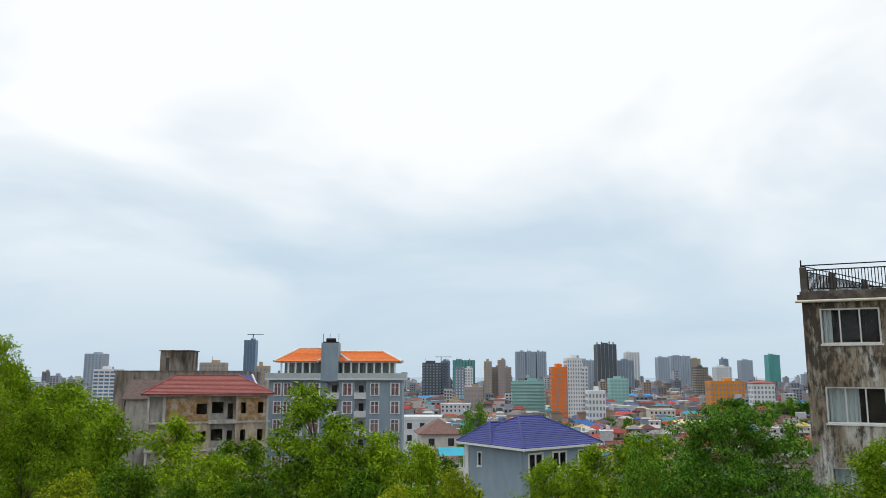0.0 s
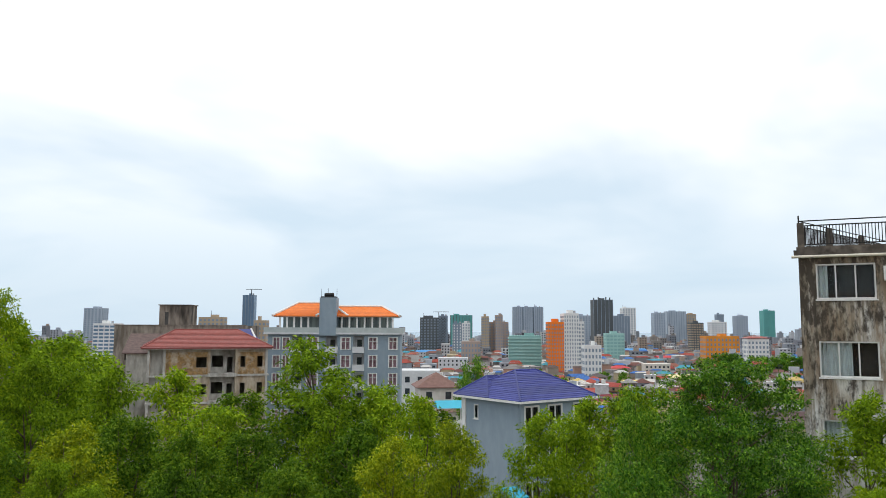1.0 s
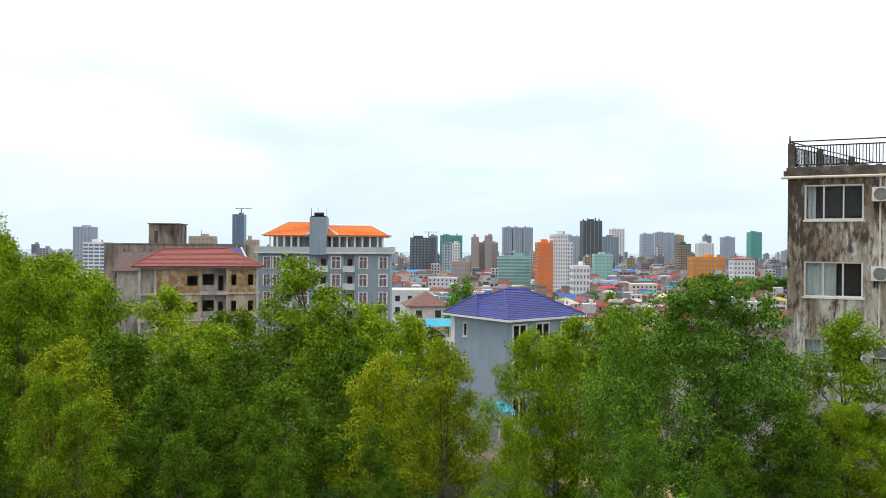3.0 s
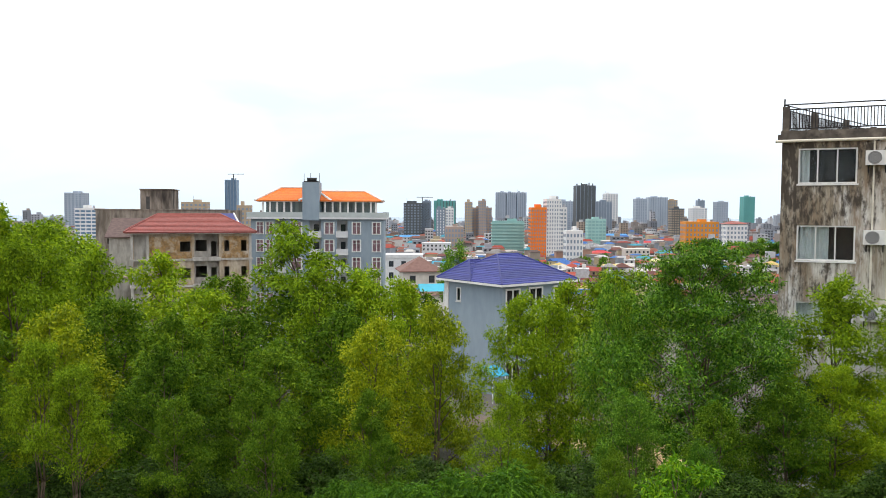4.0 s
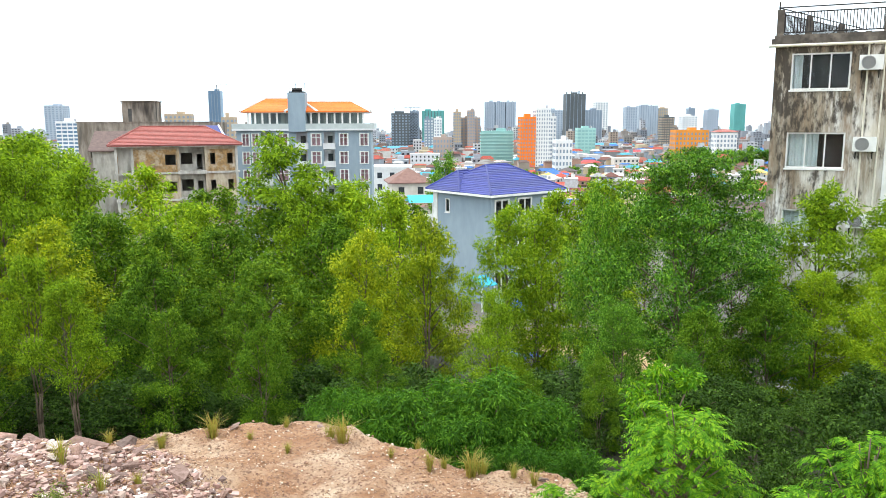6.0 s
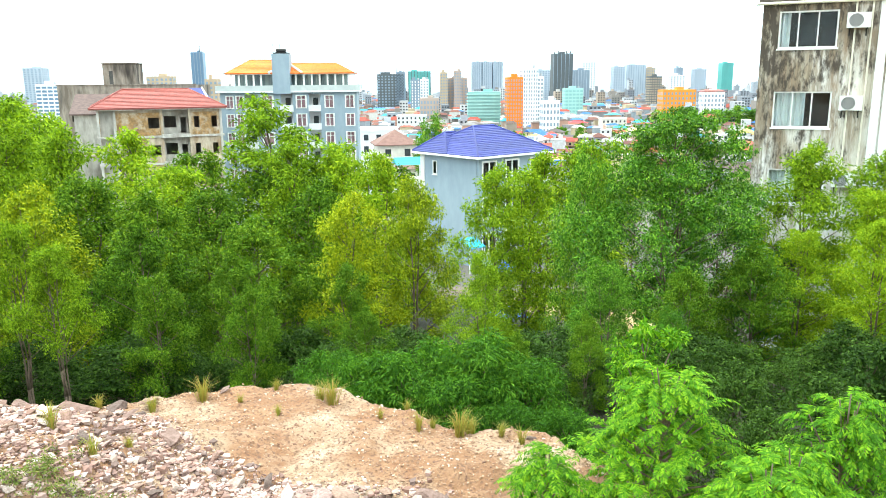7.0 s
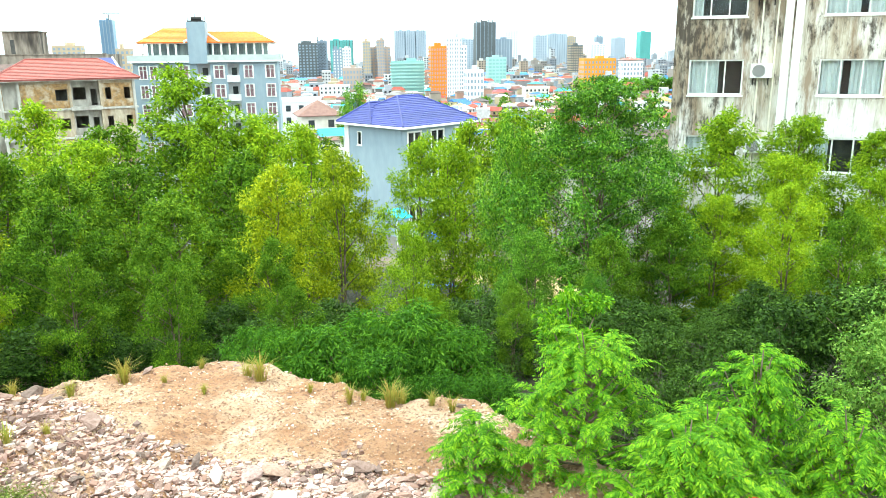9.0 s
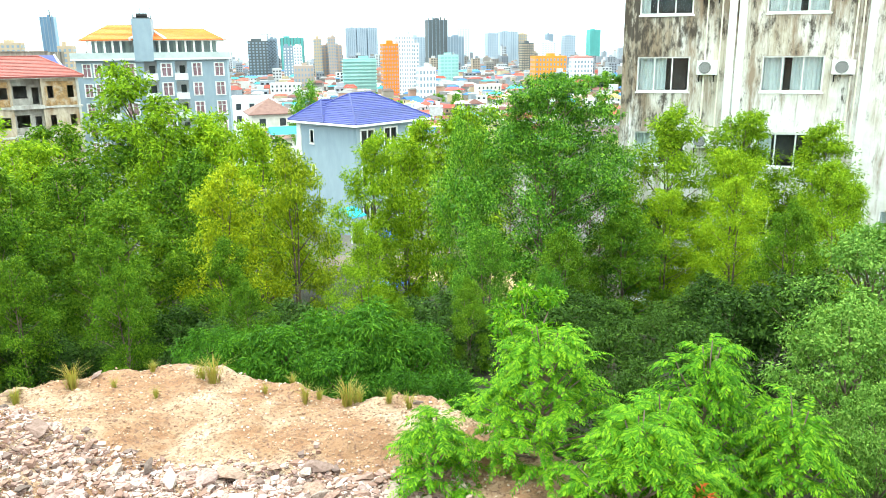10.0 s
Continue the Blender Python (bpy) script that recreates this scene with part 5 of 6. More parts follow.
while y < 520:
    step = 12.2 + (y - 270) * 0.008
    x = -0.1 * y + rt.uniform(0, 8)
    while x < 0.5 * y:
        k = rt.choice((0, 0, 1, 1, 3, 3, 3, 4, 4, 5, 5, 0, 6, 7, 7, 8, 1, 4) if y > 100 else (0, 1))
        hx, hy = x + rt.uniform(-1.5, 1.5), y + rt.uniform(-3, 3)
        if not (hx < -6 and hy < 165) and rt.random() < 0.93:
            turn = rt.choice((-14, -14, 76, 166, 20)) + rt.uniform(-5, 5)
            copy_thing(KINDS[k], pose(hx, hy, height(hx, hy), 0, 0, turn))
        x += step + rt.uniform(-1, 5)
    y += step + rt.uniform(-1, 2)
    row += 1
for root in KINDS:
    for ob in list(root.children_recursive) + [root]:
        bpy.data.objects.remove(ob)


def prism_block(v, f, x, y, z0, w, d, h, turn, roof, rng):
    c, s = math.cos(turn), math.sin(turn)
    o = len(v)
    pts = [(-w / 2, -d / 2), (w / 2, -d / 2), (w / 2, d / 2), (-w / 2, d / 2)]
    for z in (z0, z0 + h):
        v += [(x + c * a - s * b, y + s * a + c * b, z) for a, b in pts]
    f += [(o, o + 1, o + 5, o + 4), (o + 1, o + 2, o + 6, o + 5), (o + 2, o + 3, o + 7, o + 6), (o + 3, o, o + 4, o + 7), (o + 4, o + 5, o + 6, o + 7)]
    if roof is not None:
        rv, rf = roof
        q = len(rv)
        rise = min(w, d) * rng.uniform(0.1, 0.3)
        rv += [(x + c * a * 1.1 - s * b * 1.1, y + s * a * 1.1 + c * b * 1.1, z0 + h + 0.1) for a, b in pts]
        rv += [(x + c * a, y + s * a, z0 + h + rise) for a in (-w * 0.3, w * 0.3)]
        rf += [(q, q + 1, q + 5, q + 4), (q + 2, q + 3, q + 4, q + 5), (q + 1, q + 2, q + 5), (q + 3, q, q + 4)]


def island_material(name, cols, rough=0.85):
    m = bpy.data.materials.new(name)
    m.use_nodes = True
    nt = m.node_tree
    geo, ramp = nt.nodes.new("ShaderNodeNewGeometry"), nt.nodes.new("ShaderNodeValToRGB")
    ramp.color_ramp.interpolation = "CONSTANT"
    while len(ramp.color_ramp.elements) < len(cols):
        ramp.color_ramp.elements.new(0.5)
    for k, c in enumerate(cols):
        e = ramp.color_ramp.elements[k]
        e.position, e.color = k / len(cols), (*c, 1)
    nz = nt.nodes.new("ShaderNodeTexNoise")
    nz.inputs["Scale"].default_value, nz.inputs["Detail"].default_value = 0.25, 6
    co = nt.nodes.new("ShaderNodeTexCoord")
    nt.links.new(co.outputs["Object"], nz.inputs["Vector"])
    mx = nt.nodes.new("ShaderNodeMix")
    mx.data_type, mx.blend_type = "RGBA", "MULTIPLY"
    nt.links.new(nz.outputs["Fac"], mx.inputs[0])
    nt.links.new(geo.outputs["Random Per Island"], ramp.inputs[0])
    nt.links.new(ramp.outputs[0], mx.inputs[6])
    mx.inputs[7].default_value = (0.6, 0.58, 0.56, 1)
    nt.links.new(mx.outputs[2], nt.nodes["Principled BSDF"].inputs["Base Color"])
    nt.nodes["Principled BSDF"].inputs["Roughness"].default_value = rough
    return m


M_FARWALL = island_material("far_house_walls", [(0.72, 0.71, 0.7), (0.42, 0.36, 0.3), (0.62, 0.63, 0.66), (0.22, 0.2, 0.19), (0.6, 0.5, 0.34), (0.34, 0.39, 0.45), (0.5, 0.3, 0.23), (0.7, 0.7, 0.72), (0.28, 0.27, 0.28)])
M_FARROOF = island_material("far_house_roofs", [(0.34, 0.06, 0.04), (0.16, 0.06, 0.05), (0.24, 0.23, 0.23), (0.05, 0.17, 0.46), (0.2, 0.08, 0.06), (0.15, 0.13, 0.13), (0.4, 0.09, 0.055), (0.56, 0.55, 0.53), (0.12, 0.08, 0.07), (0.06, 0.34, 0.45), (0.28, 0.1, 0.07)])
# Block walls: the bluish greys have distance haze put into the colour.
M_FARTOWER = island_material("far_block_walls", [(0.3, 0.33, 0.38), (0.42, 0.45, 0.51), (0.55, 0.57, 0.62), (0.24, 0.26, 0.3), (0.44, 0.36, 0.29), (0.62, 0.63, 0.65), (0.3, 0.27, 0.25), (0.38, 0.42, 0.48)])
fv, ff, rv, rf = [], [], [], []
rf_rng = random.Random(78)
y = 240.0
while y < 1700:
    step = 10.5 + (y - 240) * 0.008
    x = -0.62 * y
    while x < 0.78 * y:
        if rf_rng.random() < 0.93 and not (y < 525 and -0.1 * y < x < 0.5 * y):
            w, d, h = rf_rng.uniform(6, 13), rf_rng.uniform(6, 11), rf_rng.choice((3.2, 3.5, 4, 5, 6.5, 6.5, 8, 9.5, 11))
            hx, hy = x + rf_rng.uniform(-3, 3), y + rf_rng.uniform(-5, 5)
            prism_block(fv, ff, hx, hy, height(hx, hy) - 2, w, d, h + 2, rf_rng.uniform(-0.4, 0.4), (rv, rf) if rf_rng.random() < 0.86 else None, rf_rng)
        x += step + rf_rng.uniform(0, 6)
    y += step
district = thing("distant_district", pose(0, 0, 0), "dense sprawl of low houses with red, blue and grey roofs", "district", kind="stuff")
for nm, vv, fc, mt in (("house_walls", fv, ff, M_FARWALL), ("house_roofs", rv, rf, M_FARROOF)):
    b = Build()
    b.v, b.f = vv, fc
    part(nm, b, mt, district, kind="stuff")
# blocks of flats behind, on the skyline
tv, tf, wv, wf = [], [], [], []
y = 640.0
while y < 2300:
    x = -0.5 * y
    while x < 0.8 * y:
        w, d = rf_rng.uniform(7, 15), rf_rng.uniform(8, 14)
        h = min(rf_rng.lognormvariate(2.35 + min(y, 1500) * 0.0003, 0.36), 40 + (y - 600) * 0.004)
        hx, hy = x + rf_rng.uniform(-12, 12), y + rf_rng.uniform(-30, 30)
        if rf_rng.random() < (0.3 if y < 1000 else 0.62):
            prism_block(tv, tf, hx, hy, -6.0, w, d, h + 6, 0, None, rf_rng)
            if rf_rng.random() < 0.6:
                prism_block(tv, tf, hx + rf_rng.uniform(-3, 3), hy, h, w * 0.4, d * 0.4, 3.2, 0, None, rf_rng)
            if y < 1500:
                n = max(3, int(w / 3.5))
                for fl in range(0, int(h / 3.2)):
                    for k in range(n):
                        a, z, o = hx - w / 2 + w * (k + 0.25) / n, 3.2 * fl + 1.0, len(wv)
                        wv += [(a, hy - d / 2 - 0.08, z), (a + w * 0.5 / n, hy - d / 2 - 0.08, z), (a + w * 0.5 / n, hy - d / 2 - 0.08, z + 1.6), (a, hy - d / 2 - 0.08, z + 1.6)]
                        wf.append((o, o + 1, o + 2, o + 3))
        x += rf_rng.uniform(9, 32) * (0.7 + y / 2500)
    y += 42 + (y - 640) * 0.05
skyline = thing("distant_blocks", pose(0, 0, 0), "grey and white blocks of flats on the skyline", "district", kind="stuff")
for nm, vv, fc, mt in (("block_walls", tv, tf, M_FARTOWER), ("block_windows", wv, wf, M_PANE)):
    b = Build()
    b.v, b.f = vv, fc
    part(nm, b, mt, skyline, kind="stuff")


def tower(x, y, w, d, top, mat, label, floors, cols, turn=0.0, style="grid", name="tower_block", pane_mat=None, frac=0.5):
    """A tall building standing on the plain: body, its windows, and what is on the roof."""
    z0 = height(x, y) - 1
    t = thing(name, pose(x, y, z0, 0, 0, turn), label, "building", "towers of the town")
    h = top - z0
    part("body", Build().box(0, w, 0, d, 0, h), mat, t)
    pm = pane_mat or P_SLATE
    fh = (h - 3) / floors
    if style == "grid":
        for face, length, n in (("front", w, cols), ("left_side", d, max(2, int(cols * d / w))), ("right_side", d, max(2, int(cols * d / w)))):
            b = Build()
            for k in range(n):
                for f in range(floors):
                    a = length * (k + 0.5 - frac / 2) / n
                    b.box(a, a + length * frac / n, -0.12, -0.01, 2.5 + fh * f, 2.5 + fh * (f + 0.55))
            m = {"front": pose(0, 0, 0), "left_side": pose(0, d, 0, 0, 0, -90), "right_side": pose(w, 0, 0, 0, 0, 90)}[face]
            part("window", b, pm, t, "rows of dark windows", kind="stuff", m=m)
    elif style == "slabs":
        for f in range(floors):
            part("floor_slab", Build().box(-0.9, w + 0.9, -0.9, d + 0.9, 3 + fh * f, 3 + fh * f + fh * 0.42), pm, t)
    elif style == "ribs":
        for k in range(cols + 1):
            part("rib", Build().box(w * k / cols - 0.35, w * k / cols + 0.35, -0.6, -0.01, 0, h), pm, t)
    rq = random.Random(int(x * 7 + y))
    a, c = rq.uniform(0.08, 0.5), rq.uniform(0.18, 0.38)
    part("roof_room", Build().box(w * a, w * (a + c), d * 0.3, d * 0.75, h, h + rq.uniform(1.8, 3.2)), mat, t)
    if rq.random() < 0.6:
        q = rq.uniform(0.65, 0.85)
        part("water_tank", Build().tube((w * q, d * 0.4, h), (w * q, d * 0.4, h + rq.uniform(1.5, 2.5)), 1.1, n=8), M_STEEL2, t)
    if rq.random() < 0.4:
        part("aerial", Build().tube((w * a, d * 0.5, h), (w * a, d * 0.5, h + rq.uniform(4, 7)), 0.18, n=4), M_STEEL, t)
    if "crane" in label:
        mast = part("crane_mast", Build().box(w * 0.7, w * 0.7 + 1.0, 1, 2, h, h + 7), P_DARK, t)
        part("crane_jib", Build().box(w * 0.7 - 7, w * 0.7 + 14, 1.2, 1.8, h + 7, h + 7.7), P_DARK, mast)
    return t


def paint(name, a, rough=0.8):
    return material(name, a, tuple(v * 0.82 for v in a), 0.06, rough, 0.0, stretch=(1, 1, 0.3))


# The grey and slate tones have distance haze put into their base colour.
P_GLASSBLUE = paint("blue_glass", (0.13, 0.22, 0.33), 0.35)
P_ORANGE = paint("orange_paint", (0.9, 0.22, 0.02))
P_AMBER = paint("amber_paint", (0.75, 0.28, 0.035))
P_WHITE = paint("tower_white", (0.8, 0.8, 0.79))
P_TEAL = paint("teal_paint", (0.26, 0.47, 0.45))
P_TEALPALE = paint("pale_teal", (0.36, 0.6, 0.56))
P_GREY = paint("hazed_tower_grey", (0.4, 0.46, 0.54))
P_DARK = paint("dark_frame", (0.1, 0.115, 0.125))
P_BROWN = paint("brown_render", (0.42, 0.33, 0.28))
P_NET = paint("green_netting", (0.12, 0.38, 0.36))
P_SLATE = paint("hazed_slate_glass", (0.22, 0.28, 0.35), 0.4)
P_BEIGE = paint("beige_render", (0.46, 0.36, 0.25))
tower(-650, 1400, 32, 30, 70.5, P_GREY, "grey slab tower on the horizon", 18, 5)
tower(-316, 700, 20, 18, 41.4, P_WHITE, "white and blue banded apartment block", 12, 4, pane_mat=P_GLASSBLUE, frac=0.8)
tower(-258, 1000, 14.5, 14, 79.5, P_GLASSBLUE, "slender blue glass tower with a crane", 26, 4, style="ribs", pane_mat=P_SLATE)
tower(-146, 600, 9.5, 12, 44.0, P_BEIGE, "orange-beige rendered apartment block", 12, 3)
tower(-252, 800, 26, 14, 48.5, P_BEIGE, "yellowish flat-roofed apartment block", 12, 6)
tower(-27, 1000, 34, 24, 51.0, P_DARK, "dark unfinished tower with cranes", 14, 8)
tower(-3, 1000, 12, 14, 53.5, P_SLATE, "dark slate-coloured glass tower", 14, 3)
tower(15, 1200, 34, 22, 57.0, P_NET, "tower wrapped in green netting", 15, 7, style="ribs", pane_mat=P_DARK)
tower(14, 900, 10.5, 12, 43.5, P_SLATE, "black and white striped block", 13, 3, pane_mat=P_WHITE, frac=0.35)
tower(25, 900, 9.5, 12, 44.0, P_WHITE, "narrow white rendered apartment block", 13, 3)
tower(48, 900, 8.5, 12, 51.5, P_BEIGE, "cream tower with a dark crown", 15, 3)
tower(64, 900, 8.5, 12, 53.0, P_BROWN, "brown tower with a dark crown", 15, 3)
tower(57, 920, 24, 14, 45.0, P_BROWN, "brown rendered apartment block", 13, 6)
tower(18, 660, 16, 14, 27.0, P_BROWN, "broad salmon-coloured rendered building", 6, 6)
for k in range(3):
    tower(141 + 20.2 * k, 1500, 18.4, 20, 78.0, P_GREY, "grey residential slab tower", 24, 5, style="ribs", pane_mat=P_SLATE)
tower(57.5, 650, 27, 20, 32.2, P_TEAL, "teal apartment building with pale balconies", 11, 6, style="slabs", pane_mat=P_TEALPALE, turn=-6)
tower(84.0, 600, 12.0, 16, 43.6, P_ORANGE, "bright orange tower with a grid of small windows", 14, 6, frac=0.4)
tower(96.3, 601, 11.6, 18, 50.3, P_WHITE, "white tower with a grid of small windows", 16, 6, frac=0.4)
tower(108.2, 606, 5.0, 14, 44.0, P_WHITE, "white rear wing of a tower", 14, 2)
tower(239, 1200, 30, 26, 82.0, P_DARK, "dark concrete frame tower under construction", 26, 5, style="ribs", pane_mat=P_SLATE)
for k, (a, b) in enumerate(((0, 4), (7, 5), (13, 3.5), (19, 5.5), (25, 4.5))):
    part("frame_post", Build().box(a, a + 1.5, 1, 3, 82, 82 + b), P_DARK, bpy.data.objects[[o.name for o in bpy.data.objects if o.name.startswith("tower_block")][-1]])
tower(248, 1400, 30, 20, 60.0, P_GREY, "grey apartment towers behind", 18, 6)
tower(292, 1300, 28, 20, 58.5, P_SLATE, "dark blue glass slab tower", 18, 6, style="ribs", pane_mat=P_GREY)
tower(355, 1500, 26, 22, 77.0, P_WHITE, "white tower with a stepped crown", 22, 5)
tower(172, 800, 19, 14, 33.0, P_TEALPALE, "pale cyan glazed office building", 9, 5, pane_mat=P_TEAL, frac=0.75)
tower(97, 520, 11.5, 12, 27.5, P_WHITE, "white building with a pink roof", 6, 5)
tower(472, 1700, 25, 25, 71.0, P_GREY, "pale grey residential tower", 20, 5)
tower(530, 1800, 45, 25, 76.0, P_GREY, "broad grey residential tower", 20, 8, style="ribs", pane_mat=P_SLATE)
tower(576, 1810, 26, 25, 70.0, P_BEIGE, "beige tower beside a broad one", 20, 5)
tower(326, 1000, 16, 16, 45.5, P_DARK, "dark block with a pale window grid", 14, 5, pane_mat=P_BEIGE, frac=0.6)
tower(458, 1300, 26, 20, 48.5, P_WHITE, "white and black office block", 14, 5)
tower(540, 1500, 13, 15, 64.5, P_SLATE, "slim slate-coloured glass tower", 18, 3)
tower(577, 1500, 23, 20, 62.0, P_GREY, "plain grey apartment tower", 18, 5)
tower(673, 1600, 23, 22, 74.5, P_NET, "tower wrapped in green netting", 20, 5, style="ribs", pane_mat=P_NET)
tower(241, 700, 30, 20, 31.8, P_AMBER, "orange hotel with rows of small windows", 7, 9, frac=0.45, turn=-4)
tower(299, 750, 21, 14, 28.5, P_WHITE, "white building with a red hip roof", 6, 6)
red_cap = bpy.data.objects.new("roof", Build().hip(-1, 22, -1, 15, 30.2, 2.6).mesh("roof", M_REDTILE))
scene.collection.objects.link(red_cap)
red_cap.parent = [o for o in bpy.data.objects if o.name.startswith("tower_block") and o.get("label") == "white building with a red hip roof"][0]
# tree clumps among the houses
for k in range(60):
    yy = rt.uniform(280, 560)
    xx = rt.uniform(-0.08, 0.5) * yy
    plant("town", xx, yy, height(xx, yy) + rt.uniform(7, 11), 0.9, k * 37, "trees in the town")
for k in range(12):
    xx, yy = 215 + 9 * k, 620 + rt.uniform(-15, 15)
    plant("town", xx, yy, height(xx, yy) + rt.uniform(14, 19), 1.2, k * 41, "trees in the town")


def named_house(name, x, y, w, d, eave, rise, turn, wall_mat, roof_mat, label, roof="hip"):
    z0 = height(x, y) - 1
    t = thing(name, pose(x, y, 0, 0, 0, turn), label, "house")
    part("wall", Build().box(0, w, 0, d, z0, eave), wall_mat, t)
    if roof == "hip":
        part("roof", Build().hip(-0.8, w + 0.8, -0.8, d + 0.8, eave + 0.2, rise), roof_mat, t)
    elif roof == "gable":
        part("roof", Build().gable(-0.6, w + 0.6, -0.6, d + 0.6, eave, rise), roof_mat, t)
    else:
        part("parapet", Build().box(-0.2, w + 0.2, -0.2, d + 0.2, eave, eave + 0.9), wall_mat, t)
    pane = Build().box(0, 1.3, -0.06, -0.005, 0, 1.6).mesh("window", M_PANE)
    n = max(2, int(w / 3.2))
    for s in range(2):
        for k in range(n):
            part("window", pane, None, t, m=pose(w * (k + 0.5) / n - 0.65, 0, eave - 2.4 - 3.2 * s))
    return t


M_BROWNROOF = material("brown_hip_tiles", (0.16, 0.085, 0.07), (0.22, 0.12, 0.1), 1.2, 0.8, 0.2)
M_REDROOF = material("brick_red_tiles", (0.4, 0.1, 0.06), (0.3, 0.08, 0.05), 1.2, 0.8, 0.2)
M_CREAM = material("cream_render", (0.72, 0.68, 0.62), (0.6, 0.56, 0.5), 0.7, 0.9, 0.1)
named_house("brown_roofed_villa", -4.6, 168, 8.5, 9, 26.6, 3.0, 8, M_CREAM, M_BROWNROOF, "cream villa with a brown tiled hip roof")
named_house("white_flat_house", -11.0, 215, 10.5, 10, 26.8, 0, 0, M_WHITE2, M_REDROOF, "long white flat-roofed house with dark windows", "flat")
named_house("red_roofed_house", -2.6, 122, 6.0, 8, 26.5, 1.3, 12, M_CREAM, M_BROWNROOF, "low house with a red-brown gable roof", "gable")
named_house("grey_gabled_house", 13.2, 128, 5.5, 8, 29.0, 2.2, -15, M_CREAM, M_BROWNROOF, "pale gabled house with brown roof tiles", "gable")
named_house("yellow_roofed_shed", 108.5, 455, 13.5, 9, 7.2, 1.4, 0, M_CREAM, material("yellow_sheet_roof", (0.75, 0.62, 0.2), (0.65, 0.52, 0.16), 0.5, 0.6, 0.05), "long shed under a yellow sheet roof", "gable")
named_house("cream_block", 156, 590, 19.5, 10, 11.0, 0, 0, M_CREAM, M_REDROOF, "cream flat-roofed block with dark windows", "flat")
M_YELLOWROOF = material("pale_yellow_sheet", (0.78, 0.68, 0.35), (0.66, 0.56, 0.28), 0.5, 0.6, 0.05)
M_REDSHEET = material("bright_red_sheet", (0.55, 0.03, 0.04), (0.45, 0.025, 0.035), 0.5, 0.6, 0.05)
M_BLUESHEET = material("bright_blue_sheet", (0.04, 0.22, 0.5), (0.05, 0.28, 0.58), 0.4, 0.6, 0.05)
named_house("cream_row_house", 150.5, 505, 20, 9, 7.0, 1.8, 3, M_CREAM, M_YELLOWROOF, "cream row house with a pale yellow roof", "gable")
named_house("brown_row_house", 131, 440, 18, 8, 6.6, 1.8, 3, M_CREAM, M_BROWNROOF, "cream row house with a maroon tiled roof", "gable")
named_house("red_roofed_hall", 220, 780, 22, 14, 9.0, 1.8, 2, M_CREAM, M_REDSHEET, "hall under a bright red sheet roof", "gable")
named_house("blue_roofed_hall", 221, 950, 33, 16, 11.0, 2.2, 2, M_CREAM, M_BLUESHEET, "long hall under a blue sheet roof", "gable")
named_house("blue_roofed_shop", -27, 860, 22, 12, 11.0, 2.0, 5, M_WHITE2, M_BLUESHEET, "white shop house with a blue sheet roof", "gable")
named_house("white_villa", -2, 640, 24, 12, 13.0, 1.8, -4, M_WHITE2, M_REDROOF, "white three-storey house with flat roof", "flat")
named_house("pink_roofed_house", 133, 600, 15, 10, 7.8, 1.8, 5, M_CREAM, M_REDSHEET, "cream house with a bright red hip roof", "hip")
# sun canopies and the building yard beside the blue-roofed house
M_TEALCLOTH = material("teal_canopy_sheet", (0.03, 0.36, 0.5), (0.04, 0.44, 0.6), 1.0, 0.6, 0.1)
M_BLUECLOTH = material("blue_tarpaulin", (0.02, 0.09, 0.5), (0.03, 0.14, 0.62), 2.0, 0.5, 0.4)
canopy = thing("sheet_canopy", pose(0.8, 84, -0.7, 0, 0, 10), "teal sheet canopy on thin posts", "canopy")
part("sheet", Build().gable(-1.4, 1.9, -1.5, 1.8, 32.0, 0.7), M_TEALCLOTH, canopy)
part("terrace", Build().box(-1.3, 1.8, -1.4, 1.7, 21, 30.4), M_CREAM, canopy)
for a, b_ in ((-1.2, -1.3), (1.7, -1.3), (-1.2, 1.6), (1.7, 1.6)):
    part("post", Build().box(a, a + 0.1, b_, b_ + 0.1, 30.4, 32.0), M_WHITE, canopy)
awning = thing("awning", pose(6.0, 65.9, 0, 0, 0, 30), "teal awning over a ground-floor entrance", "awning")
part("sheet", Build().add([(-0.6, -0.9, 25.75), (1.2, -0.9, 25.75), (1.2, 0.8, 26.35), (-0.6, 0.8, 26.35), (-0.6, -0.9, 25.69), (1.2, -0.9, 25.69), (1.2, 0.8, 26.29), (-0.6, 0.8, 26.29)],
                          [(0, 1, 2, 3), (7, 6, 5, 4), (0, 4, 5, 1), (1, 5, 6, 2), (2, 6, 7, 3), (3, 7, 4, 0)]), M_TEALCLOTH, awning)
for a in (-0.5, 1.1):
    part("post", Build().box(a, a + 0.08, -0.85, -0.77, 22.5, 25.7), M_WHITE, awning)


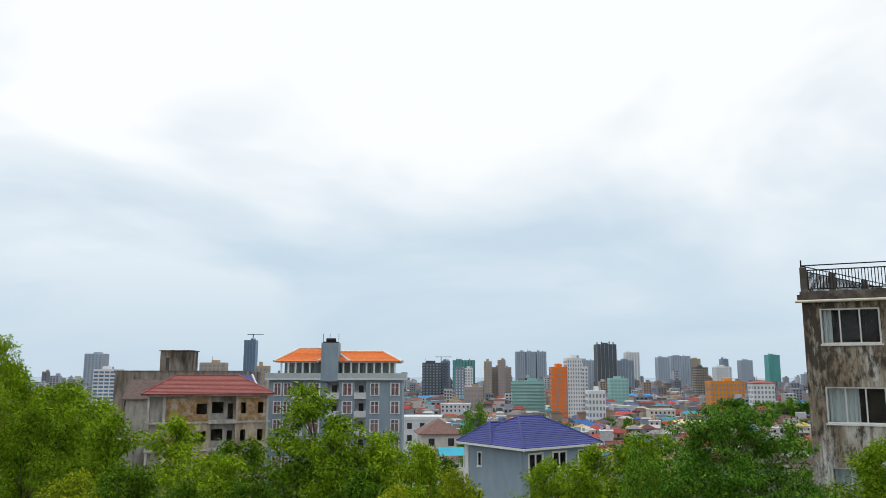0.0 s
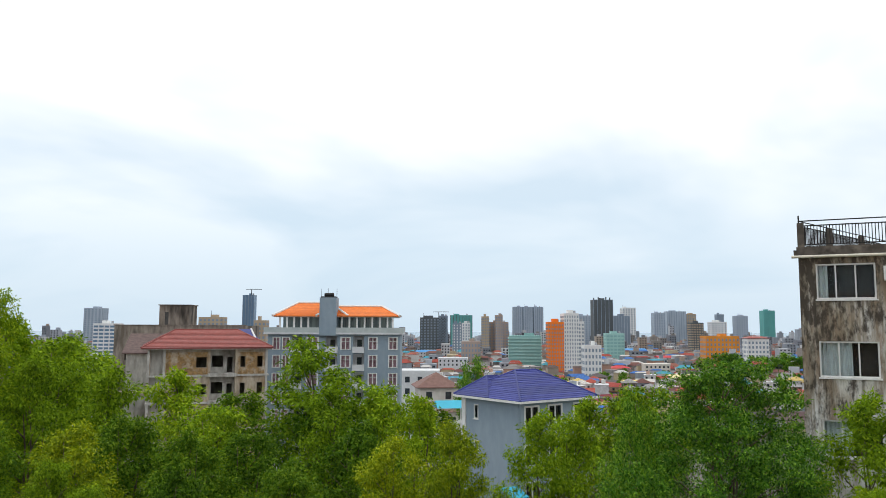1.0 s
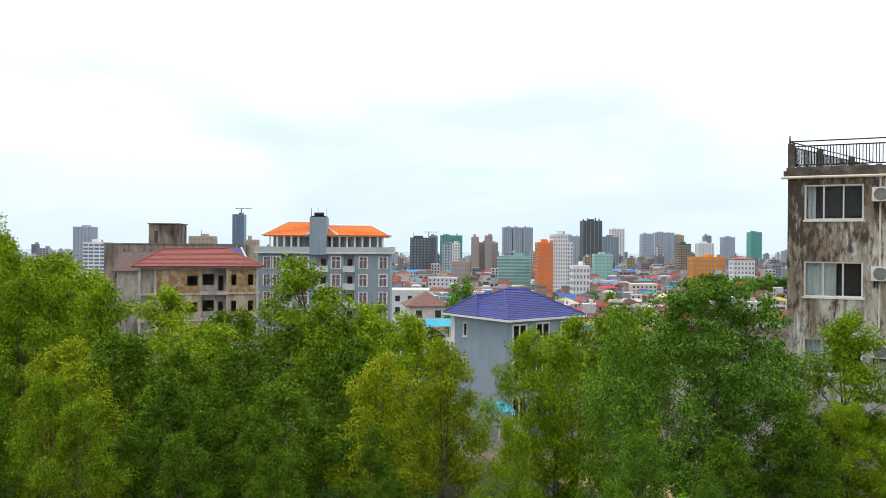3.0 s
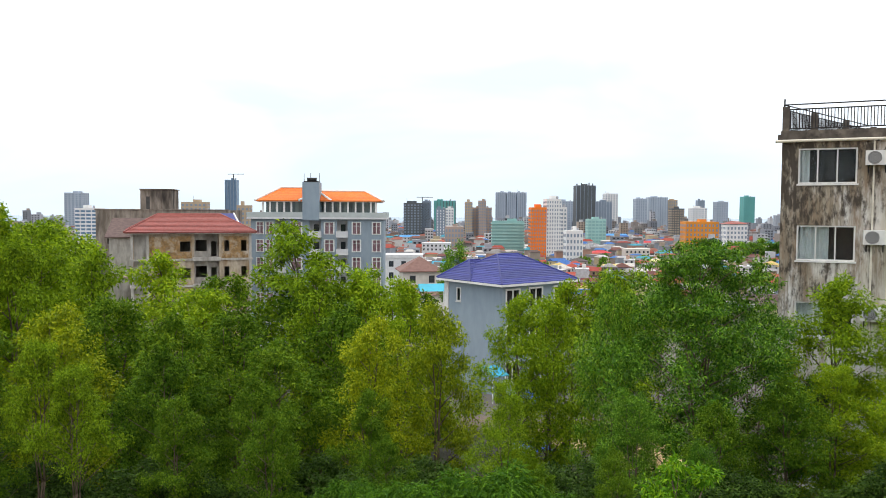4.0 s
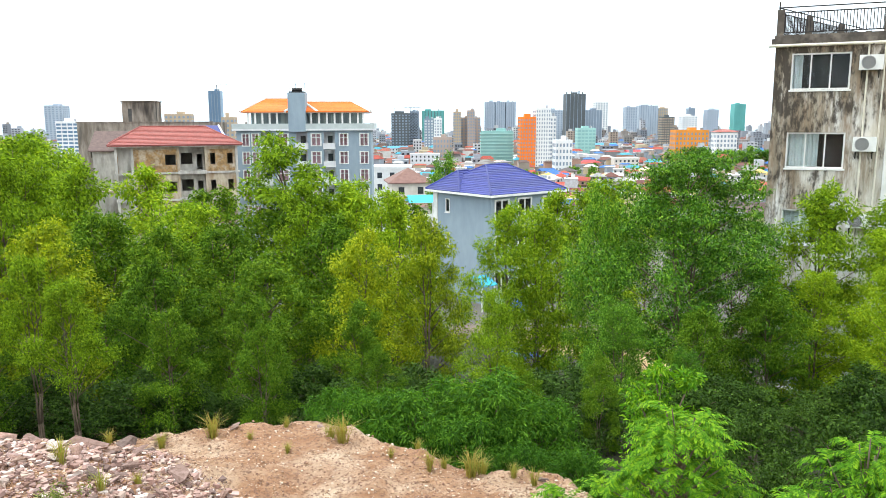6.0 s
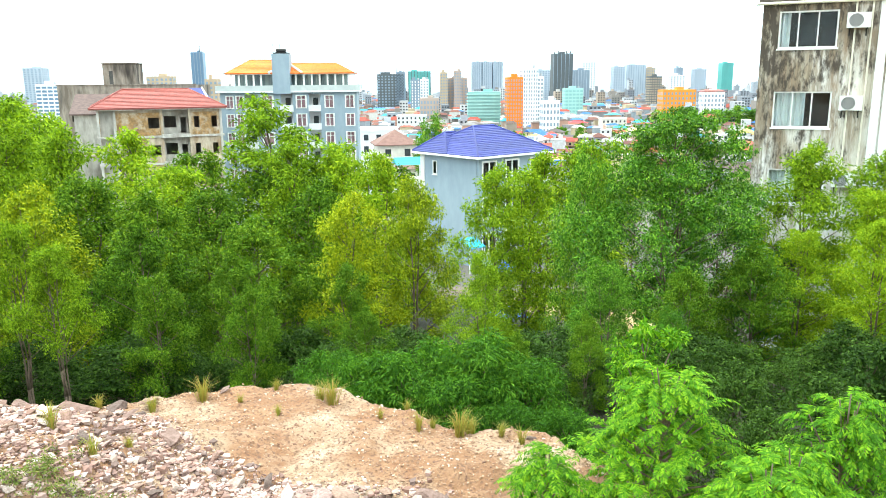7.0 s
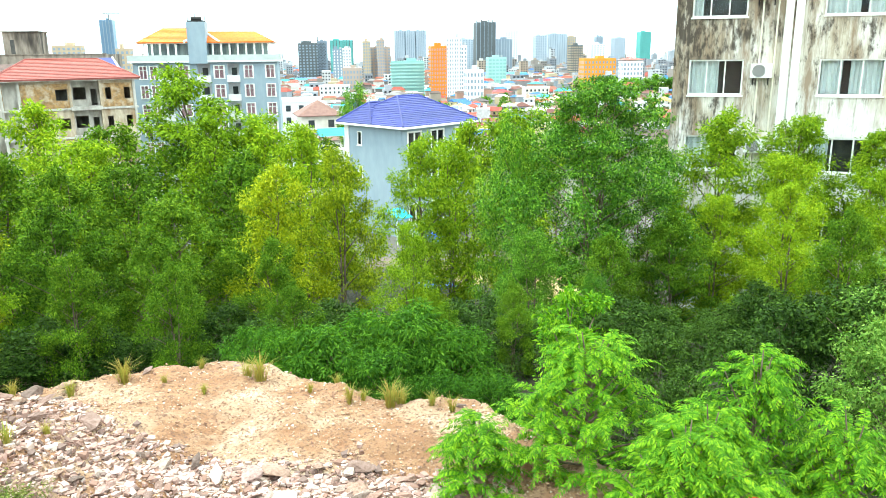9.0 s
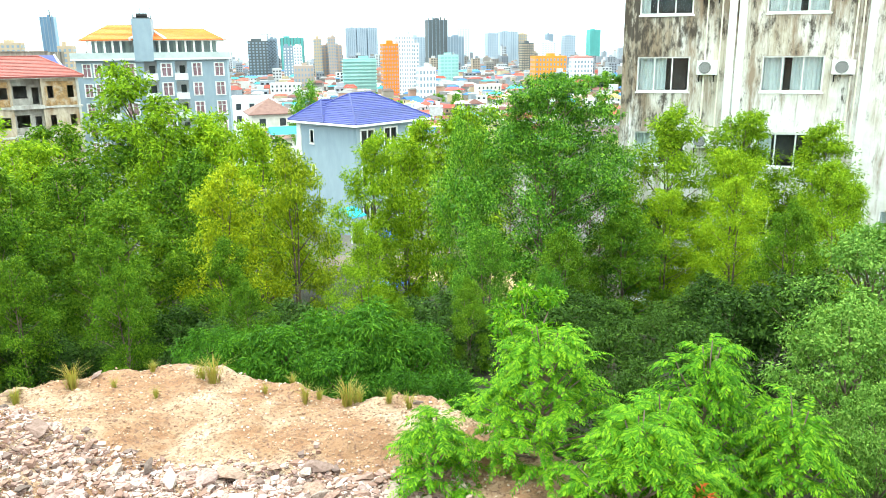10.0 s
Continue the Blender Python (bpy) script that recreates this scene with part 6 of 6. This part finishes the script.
def tarp(x, y, z, w, d, seed, label):
    """A tarpaulin thrown over a heap: a crumpled sheet with its edges on the ground."""
    n, b = 14, Build()
    vs = []
    for j in range(n + 1):
        for i in range(n + 1):
            u, v_ = i / n * 2 - 1, j / n * 2 - 1
            r = max(abs(u), abs(v_))
            vs.append((u * w / 2, v_ * d / 2, (1 - r**2) * 0.55 + 0.14 * noise.noise(Vector((u * 3 + seed, v_ * 3, seed))) - 0.05))
    b.add(vs, [(j * (n + 1) + i, j * (n + 1) + i + 1, (j + 1) * (n + 1) + i + 1, (j + 1) * (n + 1) + i) for j in range(n) for i in range(n)])
    ob = new("tarpaulin", b.mesh("tarpaulin", M_BLUECLOTH))
    ob.matrix_basis = pose(x, y, z, 0, 0, seed * 30)
    return tagged(ob, label, "tarpaulin")


tarp(6.6, 45.0, height(6.6, 45) + 0.1, 2.4, 2.0, 1, "crumpled blue tarpaulin over a heap in the yard")
tarp(9.0, 63.0, height(9.0, 63) + 0.8, 2.4, 2.0, 2, "blue tarpaulin beside the house entrance")
M_SAND = material("builder_sand", (0.6, 0.4, 0.2), (0.72, 0.52, 0.3), 1.5, 0.95, 0.3)
for x, y, w, hgt in ((8.2, 46.5, 4.5, 1.5), (12.0, 38.5, 4.0, 1.6), (11.2, 44, 3.2, 1.0)):
    b = Build()
    ring = 18
    vs = [(0, 0, hgt)]
    for rr_, zz in ((0.25, 0.9), (0.6, 0.45), (1.0, -0.15)):
        vs += [(w * rr_ / 2 * math.cos(2 * math.pi * k / ring) * (1 + 0.1 * math.sin(k * 2.3)), w * rr_ / 2 * math.sin(2 * math.pi * k / ring) * (1 + 0.1 * math.cos(k * 1.7)), hgt * zz) for k in range(ring)]
    fs = [(0, 1 + k, 1 + (k + 1) % ring) for k in range(ring)]
    for q in range(2):
        fs += [(1 + q * ring + k, 1 + (q + 1) * ring + k, 1 + (q + 1) * ring + (k + 1) % ring, 1 + q * ring + (k + 1) % ring) for k in range(ring)]
    ob = new("sand_mound", b.add(vs, fs).mesh("sand_mound", M_SAND, True))
    ob.matrix_basis = pose(x, y, height(x, y))
    tagged(ob, "mound of orange builder's sand behind the trees", "sand mound", "sand mounds")
